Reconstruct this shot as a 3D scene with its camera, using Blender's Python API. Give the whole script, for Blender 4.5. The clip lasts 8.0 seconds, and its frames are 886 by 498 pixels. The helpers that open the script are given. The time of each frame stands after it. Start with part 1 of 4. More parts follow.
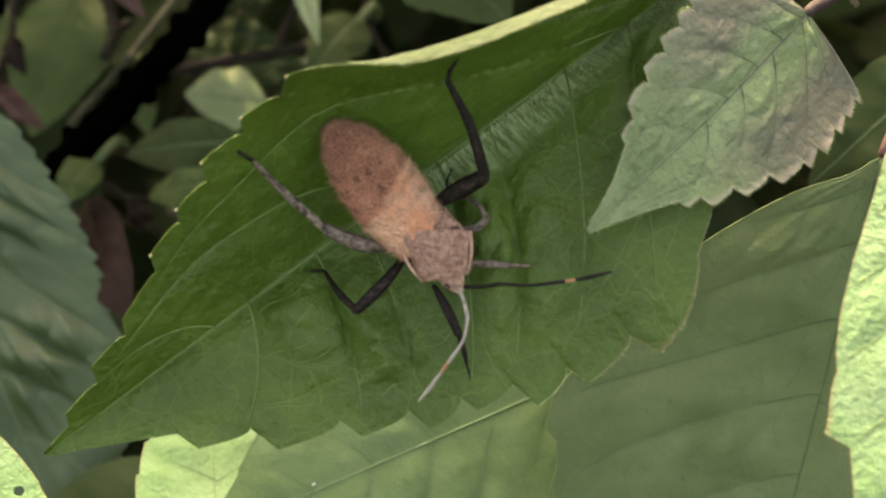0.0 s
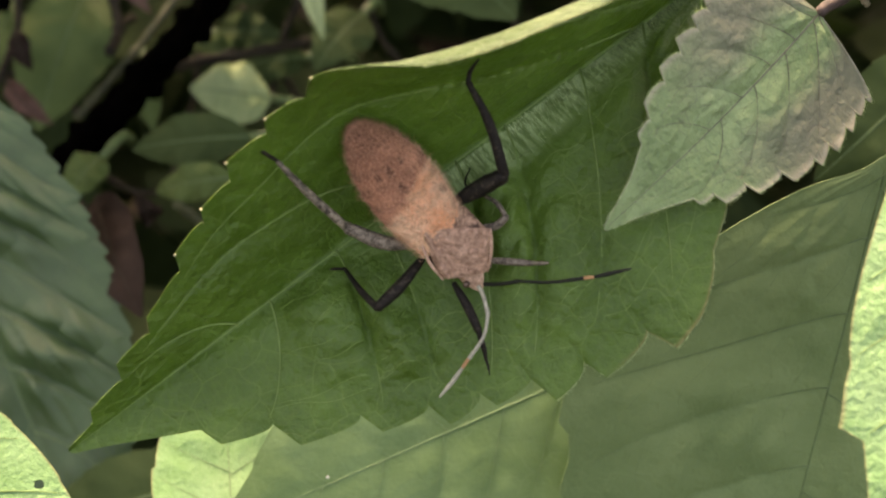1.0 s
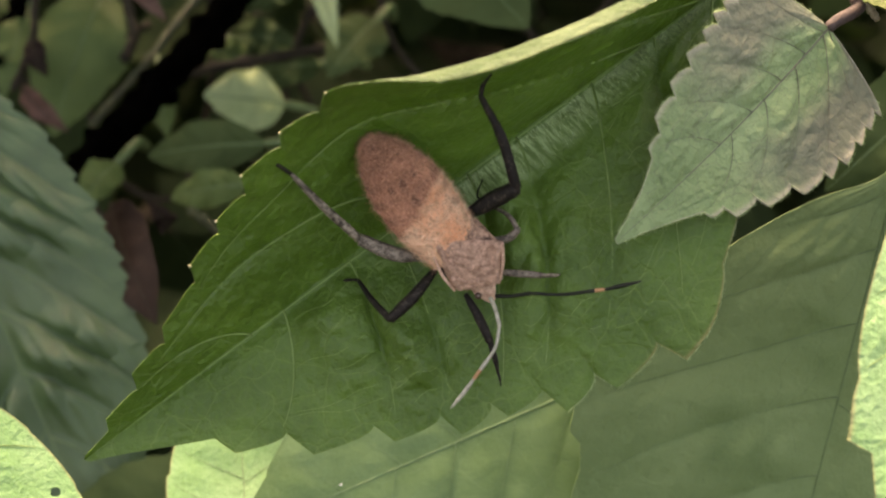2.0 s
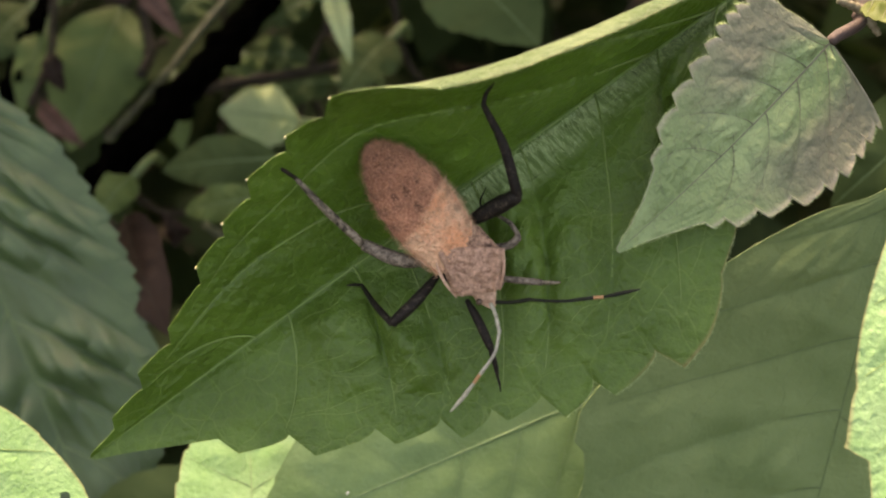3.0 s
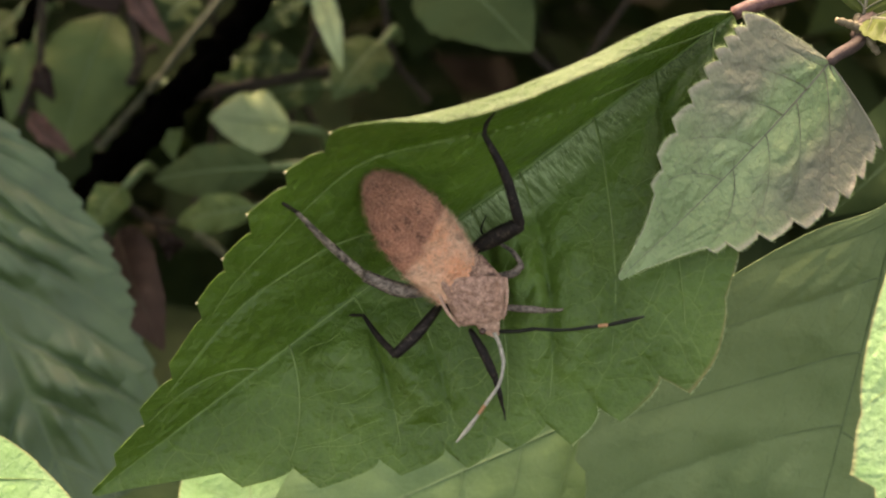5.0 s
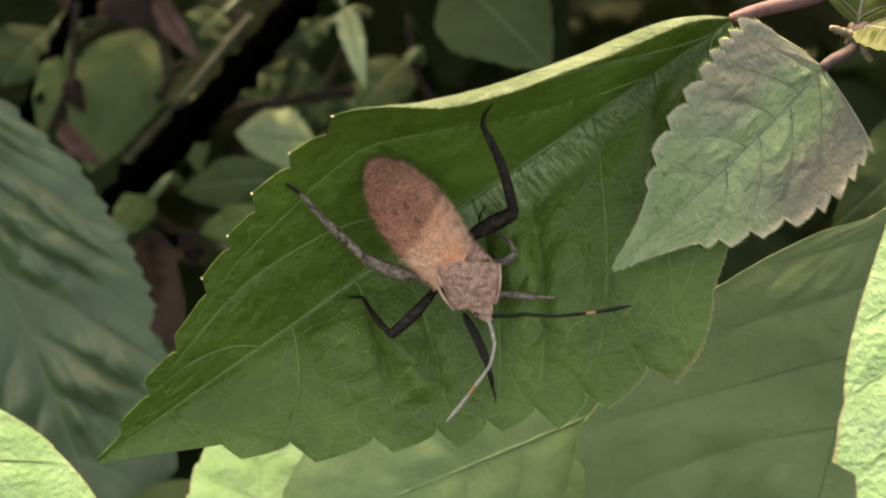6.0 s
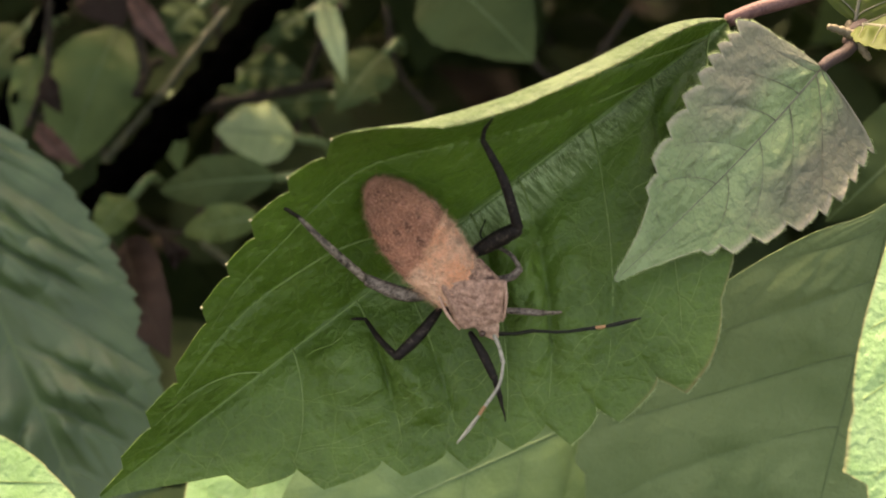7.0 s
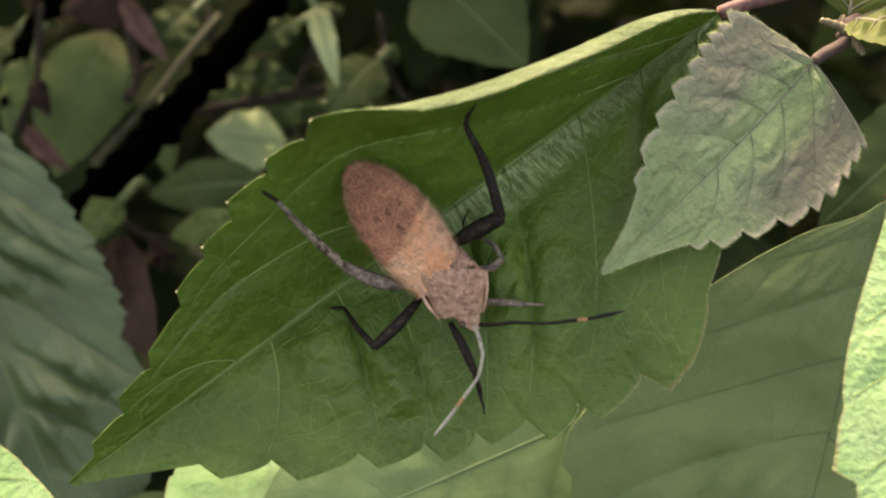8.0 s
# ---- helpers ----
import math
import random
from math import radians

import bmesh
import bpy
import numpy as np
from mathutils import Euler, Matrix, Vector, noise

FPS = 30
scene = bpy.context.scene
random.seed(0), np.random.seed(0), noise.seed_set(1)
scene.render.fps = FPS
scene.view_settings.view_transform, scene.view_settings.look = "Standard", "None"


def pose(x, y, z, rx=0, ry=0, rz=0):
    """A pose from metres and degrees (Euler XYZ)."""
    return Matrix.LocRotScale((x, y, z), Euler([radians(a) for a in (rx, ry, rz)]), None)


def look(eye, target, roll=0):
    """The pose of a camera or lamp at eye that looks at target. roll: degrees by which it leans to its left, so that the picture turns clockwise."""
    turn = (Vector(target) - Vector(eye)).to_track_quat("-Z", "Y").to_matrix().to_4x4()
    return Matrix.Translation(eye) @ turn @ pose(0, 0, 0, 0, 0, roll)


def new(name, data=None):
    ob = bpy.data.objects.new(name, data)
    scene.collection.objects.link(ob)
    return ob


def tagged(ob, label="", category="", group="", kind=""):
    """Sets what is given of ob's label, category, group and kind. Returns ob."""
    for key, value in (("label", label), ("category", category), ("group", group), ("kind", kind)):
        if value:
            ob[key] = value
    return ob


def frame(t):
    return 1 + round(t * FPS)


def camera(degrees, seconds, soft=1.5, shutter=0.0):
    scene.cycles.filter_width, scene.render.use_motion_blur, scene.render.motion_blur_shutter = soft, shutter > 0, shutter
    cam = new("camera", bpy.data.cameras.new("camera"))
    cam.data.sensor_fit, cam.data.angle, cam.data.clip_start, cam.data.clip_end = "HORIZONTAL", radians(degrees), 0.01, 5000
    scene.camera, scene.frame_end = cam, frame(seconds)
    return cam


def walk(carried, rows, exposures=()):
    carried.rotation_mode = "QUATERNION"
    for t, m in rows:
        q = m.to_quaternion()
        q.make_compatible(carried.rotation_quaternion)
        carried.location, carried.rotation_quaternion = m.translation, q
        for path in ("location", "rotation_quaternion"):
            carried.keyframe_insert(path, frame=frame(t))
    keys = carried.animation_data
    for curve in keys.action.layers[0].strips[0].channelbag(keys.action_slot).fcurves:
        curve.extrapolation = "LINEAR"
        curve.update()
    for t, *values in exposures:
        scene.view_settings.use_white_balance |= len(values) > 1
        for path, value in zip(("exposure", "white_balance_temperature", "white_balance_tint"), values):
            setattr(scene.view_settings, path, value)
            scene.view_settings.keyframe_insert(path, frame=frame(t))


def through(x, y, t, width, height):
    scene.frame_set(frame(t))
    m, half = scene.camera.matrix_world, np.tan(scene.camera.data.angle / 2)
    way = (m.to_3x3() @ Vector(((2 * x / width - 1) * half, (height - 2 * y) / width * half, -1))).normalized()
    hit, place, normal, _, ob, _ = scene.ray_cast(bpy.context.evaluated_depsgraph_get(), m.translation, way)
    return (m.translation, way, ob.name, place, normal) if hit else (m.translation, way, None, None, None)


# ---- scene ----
cam = camera(30.0, 8.0, soft=1.9)
cam.data.dof.use_dof = True
cam.data.dof.focus_distance = 0.127
cam.data.dof.aperture_fstop = 54.0
PATH = [
    (0.0, pose(-0.00000, 0.00000, 0.60000, 50.000, 0.000, 0.000)),
    (0.5, pose(0.00041, -0.00028, 0.59983, 49.959, 0.074, 0.354)),
    (1.0, pose(-0.00195, -0.00104, 0.60145, 49.679, -0.175, -0.271)),
    (1.5, pose(-0.00161, -0.00123, 0.60213, 49.684, 0.035, -0.027)),
    (2.0, pose(-0.00197, -0.00142, 0.60290, 49.690, 0.024, 0.124)),
    (2.2, pose(-0.00263, -0.00152, 0.60347, 49.606, -0.126, -0.082)),
    (3.3, pose(-0.00056, -0.00378, 0.60308, 50.706, 0.188, 1.087)),
    (3.5, pose(-0.00347, -0.00210, 0.60354, 50.294, -0.177, 0.161)),
    (4.0, pose(-0.00132, -0.00342, 0.60205, 51.142, -0.315, 1.227)),
    (4.5, pose(0.00128, -0.00321, 0.60359, 50.720, 0.449, 1.789)),
    (4.7, pose(-0.00153, -0.00072, 0.60515, 49.822, 0.856, 0.245)),
    (5.8, pose(-0.00202, -0.00493, 0.60493, 51.097, -0.135, 0.628)),
    (6.0, pose(0.00069, -0.00649, 0.60511, 51.337, 0.371, 1.677)),
    (6.5, pose(-0.00209, -0.00489, 0.60635, 50.673, 0.349, 0.322)),
    (7.0, pose(-0.00125, -0.00305, 0.60590, 50.456, 0.780, 0.113)),
    (7.5, pose(-0.00008, -0.00320, 0.60461, 50.786, 0.694, 0.430)),
    (8.0, pose(-0.00025, -0.00270, 0.60262, 51.282, 0.272, 0.441)),
]
walk(cam, PATH, [(0.0, 2.57, 9500, 21), (8.0, 2.57, 9500, 21)])

# the sway of the insect's leaf about its stalk: seconds and degrees
PIVOT = (0.0209, 0.1049, 0.5368)
SWAY = [
    (0.0, -0.000, -0.000, 0.000),
    (0.5, 0.046, -0.171, 0.141),
    (1.0, -0.069, -0.050, 0.207),
    (1.5, -0.097, 0.012, -0.042),
    (2.0, -0.102, 0.031, 0.160),
    (2.2, -0.103, 0.381, 0.156),
    (3.3, -0.007, 0.116, -0.379),
    (3.5, 0.099, 0.155, -0.445),
    (4.0, 0.443, 0.020, -0.536),
    (4.5, 0.207, 0.428, -0.482),
    (4.7, -0.045, 0.186, 0.169),
    (5.8, -0.088, 0.429, -0.259),
    (6.0, 0.094, 0.590, -0.632),
    (6.5, 0.171, 0.601, -0.675),
    (7.0, -0.049, 0.206, 0.351),
    (7.5, -0.059, 0.539, -0.267),
    (8.0, 0.056, 0.409, -0.221),
]

# ---- light ----
SUN_TO = Vector((-0.22, 0.705, 0.675)).normalized()
sky = bpy.data.worlds.new("sky")
scene.world = sky
sky.use_nodes = True
sky_tex = sky.node_tree.nodes.new("ShaderNodeTexSky")
sky_tex.sky_type = "NISHITA"
sky_tex.sun_disc = False
sky_tex.dust_density = 6.0
sky_tex.ozone_density = 0.5
sky_tex.sun_elevation = math.asin(SUN_TO.z)
sky_tex.sun_rotation = math.atan2(SUN_TO.x, SUN_TO.y)
sky_bg = sky.node_tree.nodes["Background"]
sky_bg.inputs["Strength"].default_value = 0.15
sky.node_tree.links.new(sky_tex.outputs[0], sky_bg.inputs["Color"])
sun = new("sun", bpy.data.lights.new("sun", "SUN"))
sun.data.energy = 1.35
sun.data.angle = radians(8.0)
sun.data.color = (1.0, 0.98, 0.94)
sun.matrix_world = look(SUN_TO * 5, (0, 0, 0))

MM = 0.001


# ---- materials ----
def shader(name):
    m = bpy.data.materials.new(name)
    m.use_nodes = True
    nt = m.node_tree
    return m, nt, nt.nodes["Principled BSDF"], nt.nodes["Material Output"]


def node(nt, kind, **values):
    n = nt.nodes.new(kind)
    for key, value in values.items():
        n.inputs[key].default_value = value
    return n


def mix(nt, factor, a, b, kind="MIX"):
    n = nt.nodes.new("ShaderNodeMix")
    n.data_type, n.blend_type = "RGBA", kind
    for socket, value in ((n.inputs[0], factor), (n.inputs[6], a), (n.inputs[7], b)):
        if isinstance(value, bpy.types.NodeSocket):
            nt.links.new(value, socket)
        else:
            socket.default_value = value if socket is n.inputs[0] else (*value, 1)
    return n.outputs[2]


def span(nt, value, a, b, c=0.0, d=1.0):
    n = nt.nodes.new("ShaderNodeMapRange")
    n.interpolation_type = "SMOOTHSTEP"
    nt.links.new(value, n.inputs["Value"])
    for key, v in (("From Min", a), ("From Max", b), ("To Min", c), ("To Max", d)):
        n.inputs[key].default_value = v
    return n.outputs[0]


def speckle(nt, coords, scale, detail=3.0, rough=0.55):
    n = node(nt, "ShaderNodeTexNoise", Scale=scale, Detail=detail, Roughness=rough)
    nt.links.new(coords, n.inputs["Vector"])
    return n.outputs[0]


def calc(nt, kind, a, b):
    n = nt.nodes.new("ShaderNodeMath")
    n.operation = kind
    for socket, value in ((n.inputs[0], a), (n.inputs[1], b)):
        if isinstance(value, bpy.types.NodeSocket):
            nt.links.new(value, socket)
        else:
            socket.default_value = value
    return n.outputs[0]


def leaf_material(name, deep, light, vein, through, rough=0.45, glow=0.35, cell=650.0, net=0.35, bump=0.5, tint=None, spec=0.5, depth=0.00015, midrib_sheen=None):
    """Leaf skin: mottled green, a fine net of veins, light passing through the blade."""
    m, nt, skin, out = shader(name)
    at = nt.nodes.new("ShaderNodeTexCoord").outputs["Object"]
    broad = span(nt, speckle(nt, at, 130.0, 4.0), 0.3, 0.7)
    fine = speckle(nt, at, 2600.0, 3.0, 0.7)
    colour = mix(nt, broad, deep, light)
    warp = nt.nodes.new("ShaderNodeVectorMath")
    warp.operation = "MULTIPLY_ADD"
    wob = node(nt, "ShaderNodeTexNoise", Scale=350.0, Detail=2.0)
    nt.links.new(at, wob.inputs["Vector"])
    nt.links.new(wob.outputs["Color"], warp.inputs[0])
    warp.inputs[1].default_value = (0.0016, 0.0016, 0.0016)
    nt.links.new(at, warp.inputs[2])
    big = nt.nodes.new("ShaderNodeTexVoronoi")
    big.feature = "DISTANCE_TO_EDGE"
    big.inputs["Scale"].default_value = cell * 0.45
    nt.links.new(warp.outputs[0], big.inputs["Vector"])
    small = nt.nodes.new("ShaderNodeTexVoronoi")
    small.feature = "DISTANCE_TO_EDGE"
    small.inputs["Scale"].default_value = cell * 1.7
    nt.links.new(warp.outputs[0], small.inputs["Vector"])
    line = span(nt, big.outputs["Distance"], 0.0, 0.026, 1.0, 0.0)
    mesh = span(nt, small.outputs["Distance"], 0.0, 0.10, 1.0, 0.0)
    lines = calc(nt, "MAXIMUM", line, calc(nt, "MULTIPLY", mesh, 0.35))
    colour = mix(nt, calc(nt, "MULTIPLY", lines, net), colour, vein)
    colour = mix(nt, span(nt, fine, 0.35, 0.75, 0.0, 0.35), colour, light)
    if tint:
        (hue, u0, u1, edge, strength, pale) = tint
        uv = nt.nodes.new("ShaderNodeUVMap")
        cut = nt.nodes.new("ShaderNodeSeparateXYZ")
        nt.links.new(uv.outputs[0], cut.inputs[0])
        along = span(nt, cut.outputs[0], u0, u1, 1.0, 0.0)
        rim = span(nt, calc(nt, "ABSOLUTE", calc(nt, "SUBTRACT", cut.outputs[1], 0.5), 0.0), edge, 0.5)
        off = calc(nt, "ABSOLUTE", calc(nt, "SUBTRACT", cut.outputs[1], 0.5), 0.0)
        where = calc(nt, "MULTIPLY", along, span(nt, calc(nt, "ADD", off, calc(nt, "MULTIPLY", speckle(nt, at, 150.0), 0.24)), 0.22, 0.46))
        colour = mix(nt, calc(nt, "MULTIPLY", where, strength), colour, hue)
        if not strength:
            rim = calc(nt, "MULTIPLY", rim, along)
        colour = mix(nt, calc(nt, "MULTIPLY", rim, 0.65), colour, pale)
    if midrib_sheen:
        # sheen beside the midrib, painted as a pale strip combed away from it
        (v1, u1, sheen_hue) = midrib_sheen
        uv = nt.nodes.new("ShaderNodeUVMap")
        cut = nt.nodes.new("ShaderNodeSeparateXYZ")
        nt.links.new(uv.outputs[0], cut.inputs[0])
        comb = nt.nodes.new("ShaderNodeVectorMath")
        comb.operation = "MULTIPLY"
        comb.inputs[1].default_value = (170.0, 16.0, 1.0)
        nt.links.new(uv.outputs[0], comb.inputs[0])
        streaks = span(nt, speckle(nt, comb.outputs[0], 1.0, 3.0, 0.6), 0.36, 0.66)
        near = calc(nt, "MULTIPLY", span(nt, cut.outputs[1], 0.505, 0.512), span(nt, cut.outputs[1], 0.5 + v1 * 0.35, 0.5 + v1, 1.0, 0.0))
        near = calc(nt, "MULTIPLY", near, span(nt, cut.outputs[0], u1 - 0.18, u1, 1.0, 0.0))
        colour = mix(nt, calc(nt, "MULTIPLY", near, span(nt, streaks, 0.0, 1.0, 0.25, 0.9)), colour, sheen_hue)
    nt.links.new(colour, skin.inputs["Base Color"])
    skin.inputs["Roughness"].default_value = rough
    skin.inputs["Specular IOR Level"].default_value = spec
    nt.links.new(span(nt, fine, 0.3, 0.7, rough - 0.08, rough + 0.15), skin.inputs["Roughness"])
    blister = speckle(nt, at, cell * 0.75, 2.0, 0.5)
    rise = calc(nt, "ADD", calc(nt, "MULTIPLY", lines, -0.10), calc(nt, "ADD", calc(nt, "MULTIPLY", fine, 0.6), calc(nt, "MULTIPLY", blister, 2.2)))
    relief = node(nt, "ShaderNodeBump", Strength=bump, Distance=depth)
    nt.links.new(rise, relief.inputs["Height"])
    nt.links.new(relief.outputs[0], skin.inputs["Normal"])
    passing = nt.nodes.new("ShaderNodeBsdfTranslucent")
    nt.links.new(mix(nt, calc(nt, "MULTIPLY", lines, 0.3), through, vein), passing.inputs["Color"])
    both = nt.nodes.new("ShaderNodeMixShader")
    both.inputs[0].default_value = glow
    nt.links.new(skin.outputs[0], both.inputs[1])
    nt.links.new(passing.outputs[0], both.inputs[2])
    nt.links.new(both.outputs[0], out.inputs["Surface"])
    return m


def plain_material(name, a, b, scale, rough=0.7, bump=0.4, fine=3.0, spec=0.4, depth=0.0001, low=0.36, high=0.64):
    """Two tones in broad and fine speckles, with relief."""
    m, nt, skin, out = shader(name)
    at = nt.nodes.new("ShaderNodeTexCoord").outputs["Object"]
    one = speckle(nt, at, scale, 4.0)
    two = speckle(nt, at, scale * fine, 3.0, 0.65)
    value = calc(nt, "ADD", calc(nt, "MULTIPLY", one, 0.55), calc(nt, "MULTIPLY", two, 0.45))
    nt.links.new(mix(nt, span(nt, value, low, high), a, b), skin.inputs["Base Color"])
    skin.inputs["Roughness"].default_value = rough
    skin.inputs["Specular IOR Level"].default_value = spec
    relief = node(nt, "ShaderNodeBump", Strength=bump, Distance=depth)
    nt.links.new(two, relief.inputs["Height"])
    nt.links.new(relief.outputs[0], skin.inputs["Normal"])
    return m


GREEN = leaf_material("leaf_green", (0.038, 0.086, 0.008), (0.074, 0.146, 0.019), (0.18, 0.27, 0.075), (0.14, 0.27, 0.03), rough=0.40, glow=0.10, net=0.25, spec=0.36, bump=1.0, depth=0.00030, tint=((0.1, 0.1, 0.1), 0.36, 0.44, 0.494, 0.0, (0.22, 0.18, 0.07)), midrib_sheen=(0.11, 0.60, (0.36, 0.48, 0.22)))
GREEN_BACK = leaf_material("leaf_green_back", (0.072, 0.120, 0.052), (0.148, 0.205, 0.112), (0.32, 0.38, 0.26), (0.09, 0.18, 0.03), rough=0.8, spec=0.15, cell=1300.0, bump=1.0, depth=0.0006, net=0.4)
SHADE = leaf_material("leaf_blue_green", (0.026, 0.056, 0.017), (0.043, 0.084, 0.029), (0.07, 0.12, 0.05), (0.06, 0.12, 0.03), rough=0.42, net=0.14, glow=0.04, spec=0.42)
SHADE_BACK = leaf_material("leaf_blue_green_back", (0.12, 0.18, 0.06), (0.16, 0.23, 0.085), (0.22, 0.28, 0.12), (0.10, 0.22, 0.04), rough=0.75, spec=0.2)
SOFT = leaf_material("leaf_soft_green", (0.096, 0.150, 0.054), (0.136, 0.196, 0.078), (0.17, 0.24, 0.095), (0.10, 0.19, 0.05), rough=0.6, net=0.16, glow=0.05, spec=0.2, cell=800.0, bump=0.9, depth=0.00014)
SOFT_BACK = leaf_material("leaf_soft_green_back", (0.16, 0.22, 0.08), (0.19, 0.26, 0.10), (0.25, 0.31, 0.14), (0.12, 0.2, 0.05), rough=0.75, spec=0.2)
MILD = leaf_material("leaf_mild", (0.086, 0.152, 0.052), (0.126, 0.206, 0.082), (0.17, 0.26, 0.12), (0.10, 0.21, 0.06), rough=0.55, net=0.16, glow=0.12, spec=0.2, bump=0.7, depth=0.00015)
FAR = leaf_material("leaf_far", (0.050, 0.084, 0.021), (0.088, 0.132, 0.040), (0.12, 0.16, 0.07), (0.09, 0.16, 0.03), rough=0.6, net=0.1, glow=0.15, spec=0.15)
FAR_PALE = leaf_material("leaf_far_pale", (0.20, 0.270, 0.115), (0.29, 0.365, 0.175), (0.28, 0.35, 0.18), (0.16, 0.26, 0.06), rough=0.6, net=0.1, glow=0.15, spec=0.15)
# darker copy of the far leaf green, shade included in the colour
DULL_SHADED = leaf_material("leaf_dull_shaded", (0.026, 0.046, 0.014), (0.046, 0.072, 0.024), (0.07, 0.10, 0.04), (0.05, 0.09, 0.02), rough=0.7, net=0.1, glow=0.12, spec=0.1)
# leaf green darkened so that the gaps look shaded
DEEP_SHADE = leaf_material("leaf_deep_shade", (0.011, 0.019, 0.006), (0.023, 0.036, 0.011), (0.06, 0.09, 0.04), (0.05, 0.09, 0.02), rough=0.7, net=0.1, glow=0.12, spec=0.08)
PALE = leaf_material("leaf_pale", (0.100, 0.216, 0.074), (0.174, 0.300, 0.140), (0.34, 0.47, 0.28), (0.09, 0.24, 0.05), rough=0.7, glow=0.10, bump=0.8, spec=0.12,
                     cell=2200.0, net=0.28, tint=((0.2, 0.3, 0.1), 1.5, 2.0, 0.487, 0.0, (0.20, 0.15, 0.075)))
PALE_BACK = leaf_material("leaf_pale_back", (0.17, 0.24, 0.10), (0.22, 0.29, 0.13), (0.28, 0.34, 0.17), (0.22, 0.40, 0.06), rough=0.75, spec=0.2)
YOUNG = leaf_material("leaf_young", (0.125, 0.195, 0.078), (0.205, 0.290, 0.132), (0.085, 0.085, 0.060), (0.14, 0.20, 0.08), rough=0.6, glow=0.12,
                      cell=1300.0, net=0.42, bump=1.0, depth=0.00022, tint=((0.118, 0.092, 0.085), 0.32, 0.70, 0.470, 0.66, (0.36, 0.33, 0.24)), spec=0.25)
YOUNG_BACK = leaf_material("leaf_young_back", (0.16, 0.17, 0.12), (0.22, 0.23, 0.15), (0.2, 0.14, 0.12), (0.16, 0.25, 0.07), rough=0.8, spec=0.2)
FRESH = leaf_material("leaf_fresh", (0.030, 0.050, 0.005), (0.054, 0.076, 0.010), (0.05, 0.04, 0.02), (0.05, 0.09, 0.01), rough=0.6, glow=0.2, spec=0.2)
ROSY = leaf_material("leaf_rosy", (0.075, 0.040, 0.030), (0.120, 0.070, 0.052), (0.05, 0.03, 0.022), (0.06, 0.03, 0.02), rough=0.8, glow=0.08, spec=0.15)
DEAD = leaf_material("leaf_dead", (0.012, 0.0075, 0.005), (0.024, 0.015, 0.010), (0.03, 0.02, 0.012), (0.04, 0.02, 0.01), rough=0.8, glow=0.08, spec=0.15)
VEIN_MILD = plain_material("vein_mild", (0.085, 0.150, 0.055), (0.115, 0.190, 0.075), 900.0, 0.55)
VEIN = plain_material("vein_pale", (0.105, 0.180, 0.036), (0.150, 0.232, 0.062), 900.0, 0.55)
VEIN_SOFT = plain_material("vein_soft", (0.056, 0.098, 0.031), (0.082, 0.134, 0.045), 900.0, 0.55)
VEIN_PURPLE = plain_material("vein_purple", (0.080, 0.080, 0.050), (0.12, 0.12, 0.075), 900.0, 0.6)
SPECK = plain_material("speck_white", (0.55, 0.56, 0.48), (0.75, 0.75, 0.68), 3000.0, 0.8)
TIP = plain_material("tooth_tip", (0.30, 0.28, 0.14), (0.44, 0.42, 0.24), 2000.0, 0.5)
# for real margin hairs and for the strips that imitate midrib sheen
DOWN_AND_SHEEN = plain_material("leaf_down_and_sheen", (0.34, 0.48, 0.19), (0.54, 0.66, 0.33), 900.0, 0.5, 0.1)
STALK_PINK = plain_material("stalk_pink", (0.075, 0.032, 0.028), (0.125, 0.064, 0.050), 1500.0, 0.65, 0.8)
STALK_BROWN = plain_material("stalk_brown", (0.032, 0.021, 0.017), (0.068, 0.045, 0.035), 1500.0, 0.75, 0.8)
BUD = plain_material("bud_pale", (0.10, 0.082, 0.044), (0.20, 0.17, 0.10), 1500.0, 0.7, 0.6)
# bark taken almost to black, with the undergrowth's deep shade in its colour
BARK_SHADED = plain_material("bark_shaded", (0.0004, 0.0004, 0.0003), (0.0011, 0.001, 0.0008), 500.0, 1.0, 0.8, spec=0.0, depth=0.0006)
TWIG = plain_material("twig_brown", (0.012, 0.010, 0.006), (0.030, 0.024, 0.014), 400.0, 0.85, 0.8, spec=0.2, depth=0.0005)
TWIG_GREEN = plain_material("twig_green", (0.022, 0.028, 0.011), (0.070, 0.080, 0.034), 400.0, 0.7, 0.6, depth=0.0004)
SOIL = plain_material("soil", (0.008, 0.0065, 0.0045), (0.022, 0.017, 0.011), 30.0, 0.95, 1.0, 6.0, 0.1, 0.004)


# ---- mesh helpers ----
def part(name, bm, material, parent, label="", smooth=True):
    mesh = bpy.data.meshes.new(name)
    bm.to_mesh(mesh)
    bm.free()
    mesh.materials.append(material)
    if smooth:
        mesh.shade_smooth()
    ob = new(name, mesh)
    ob.parent = parent
    return tagged(ob, label) if label else ob


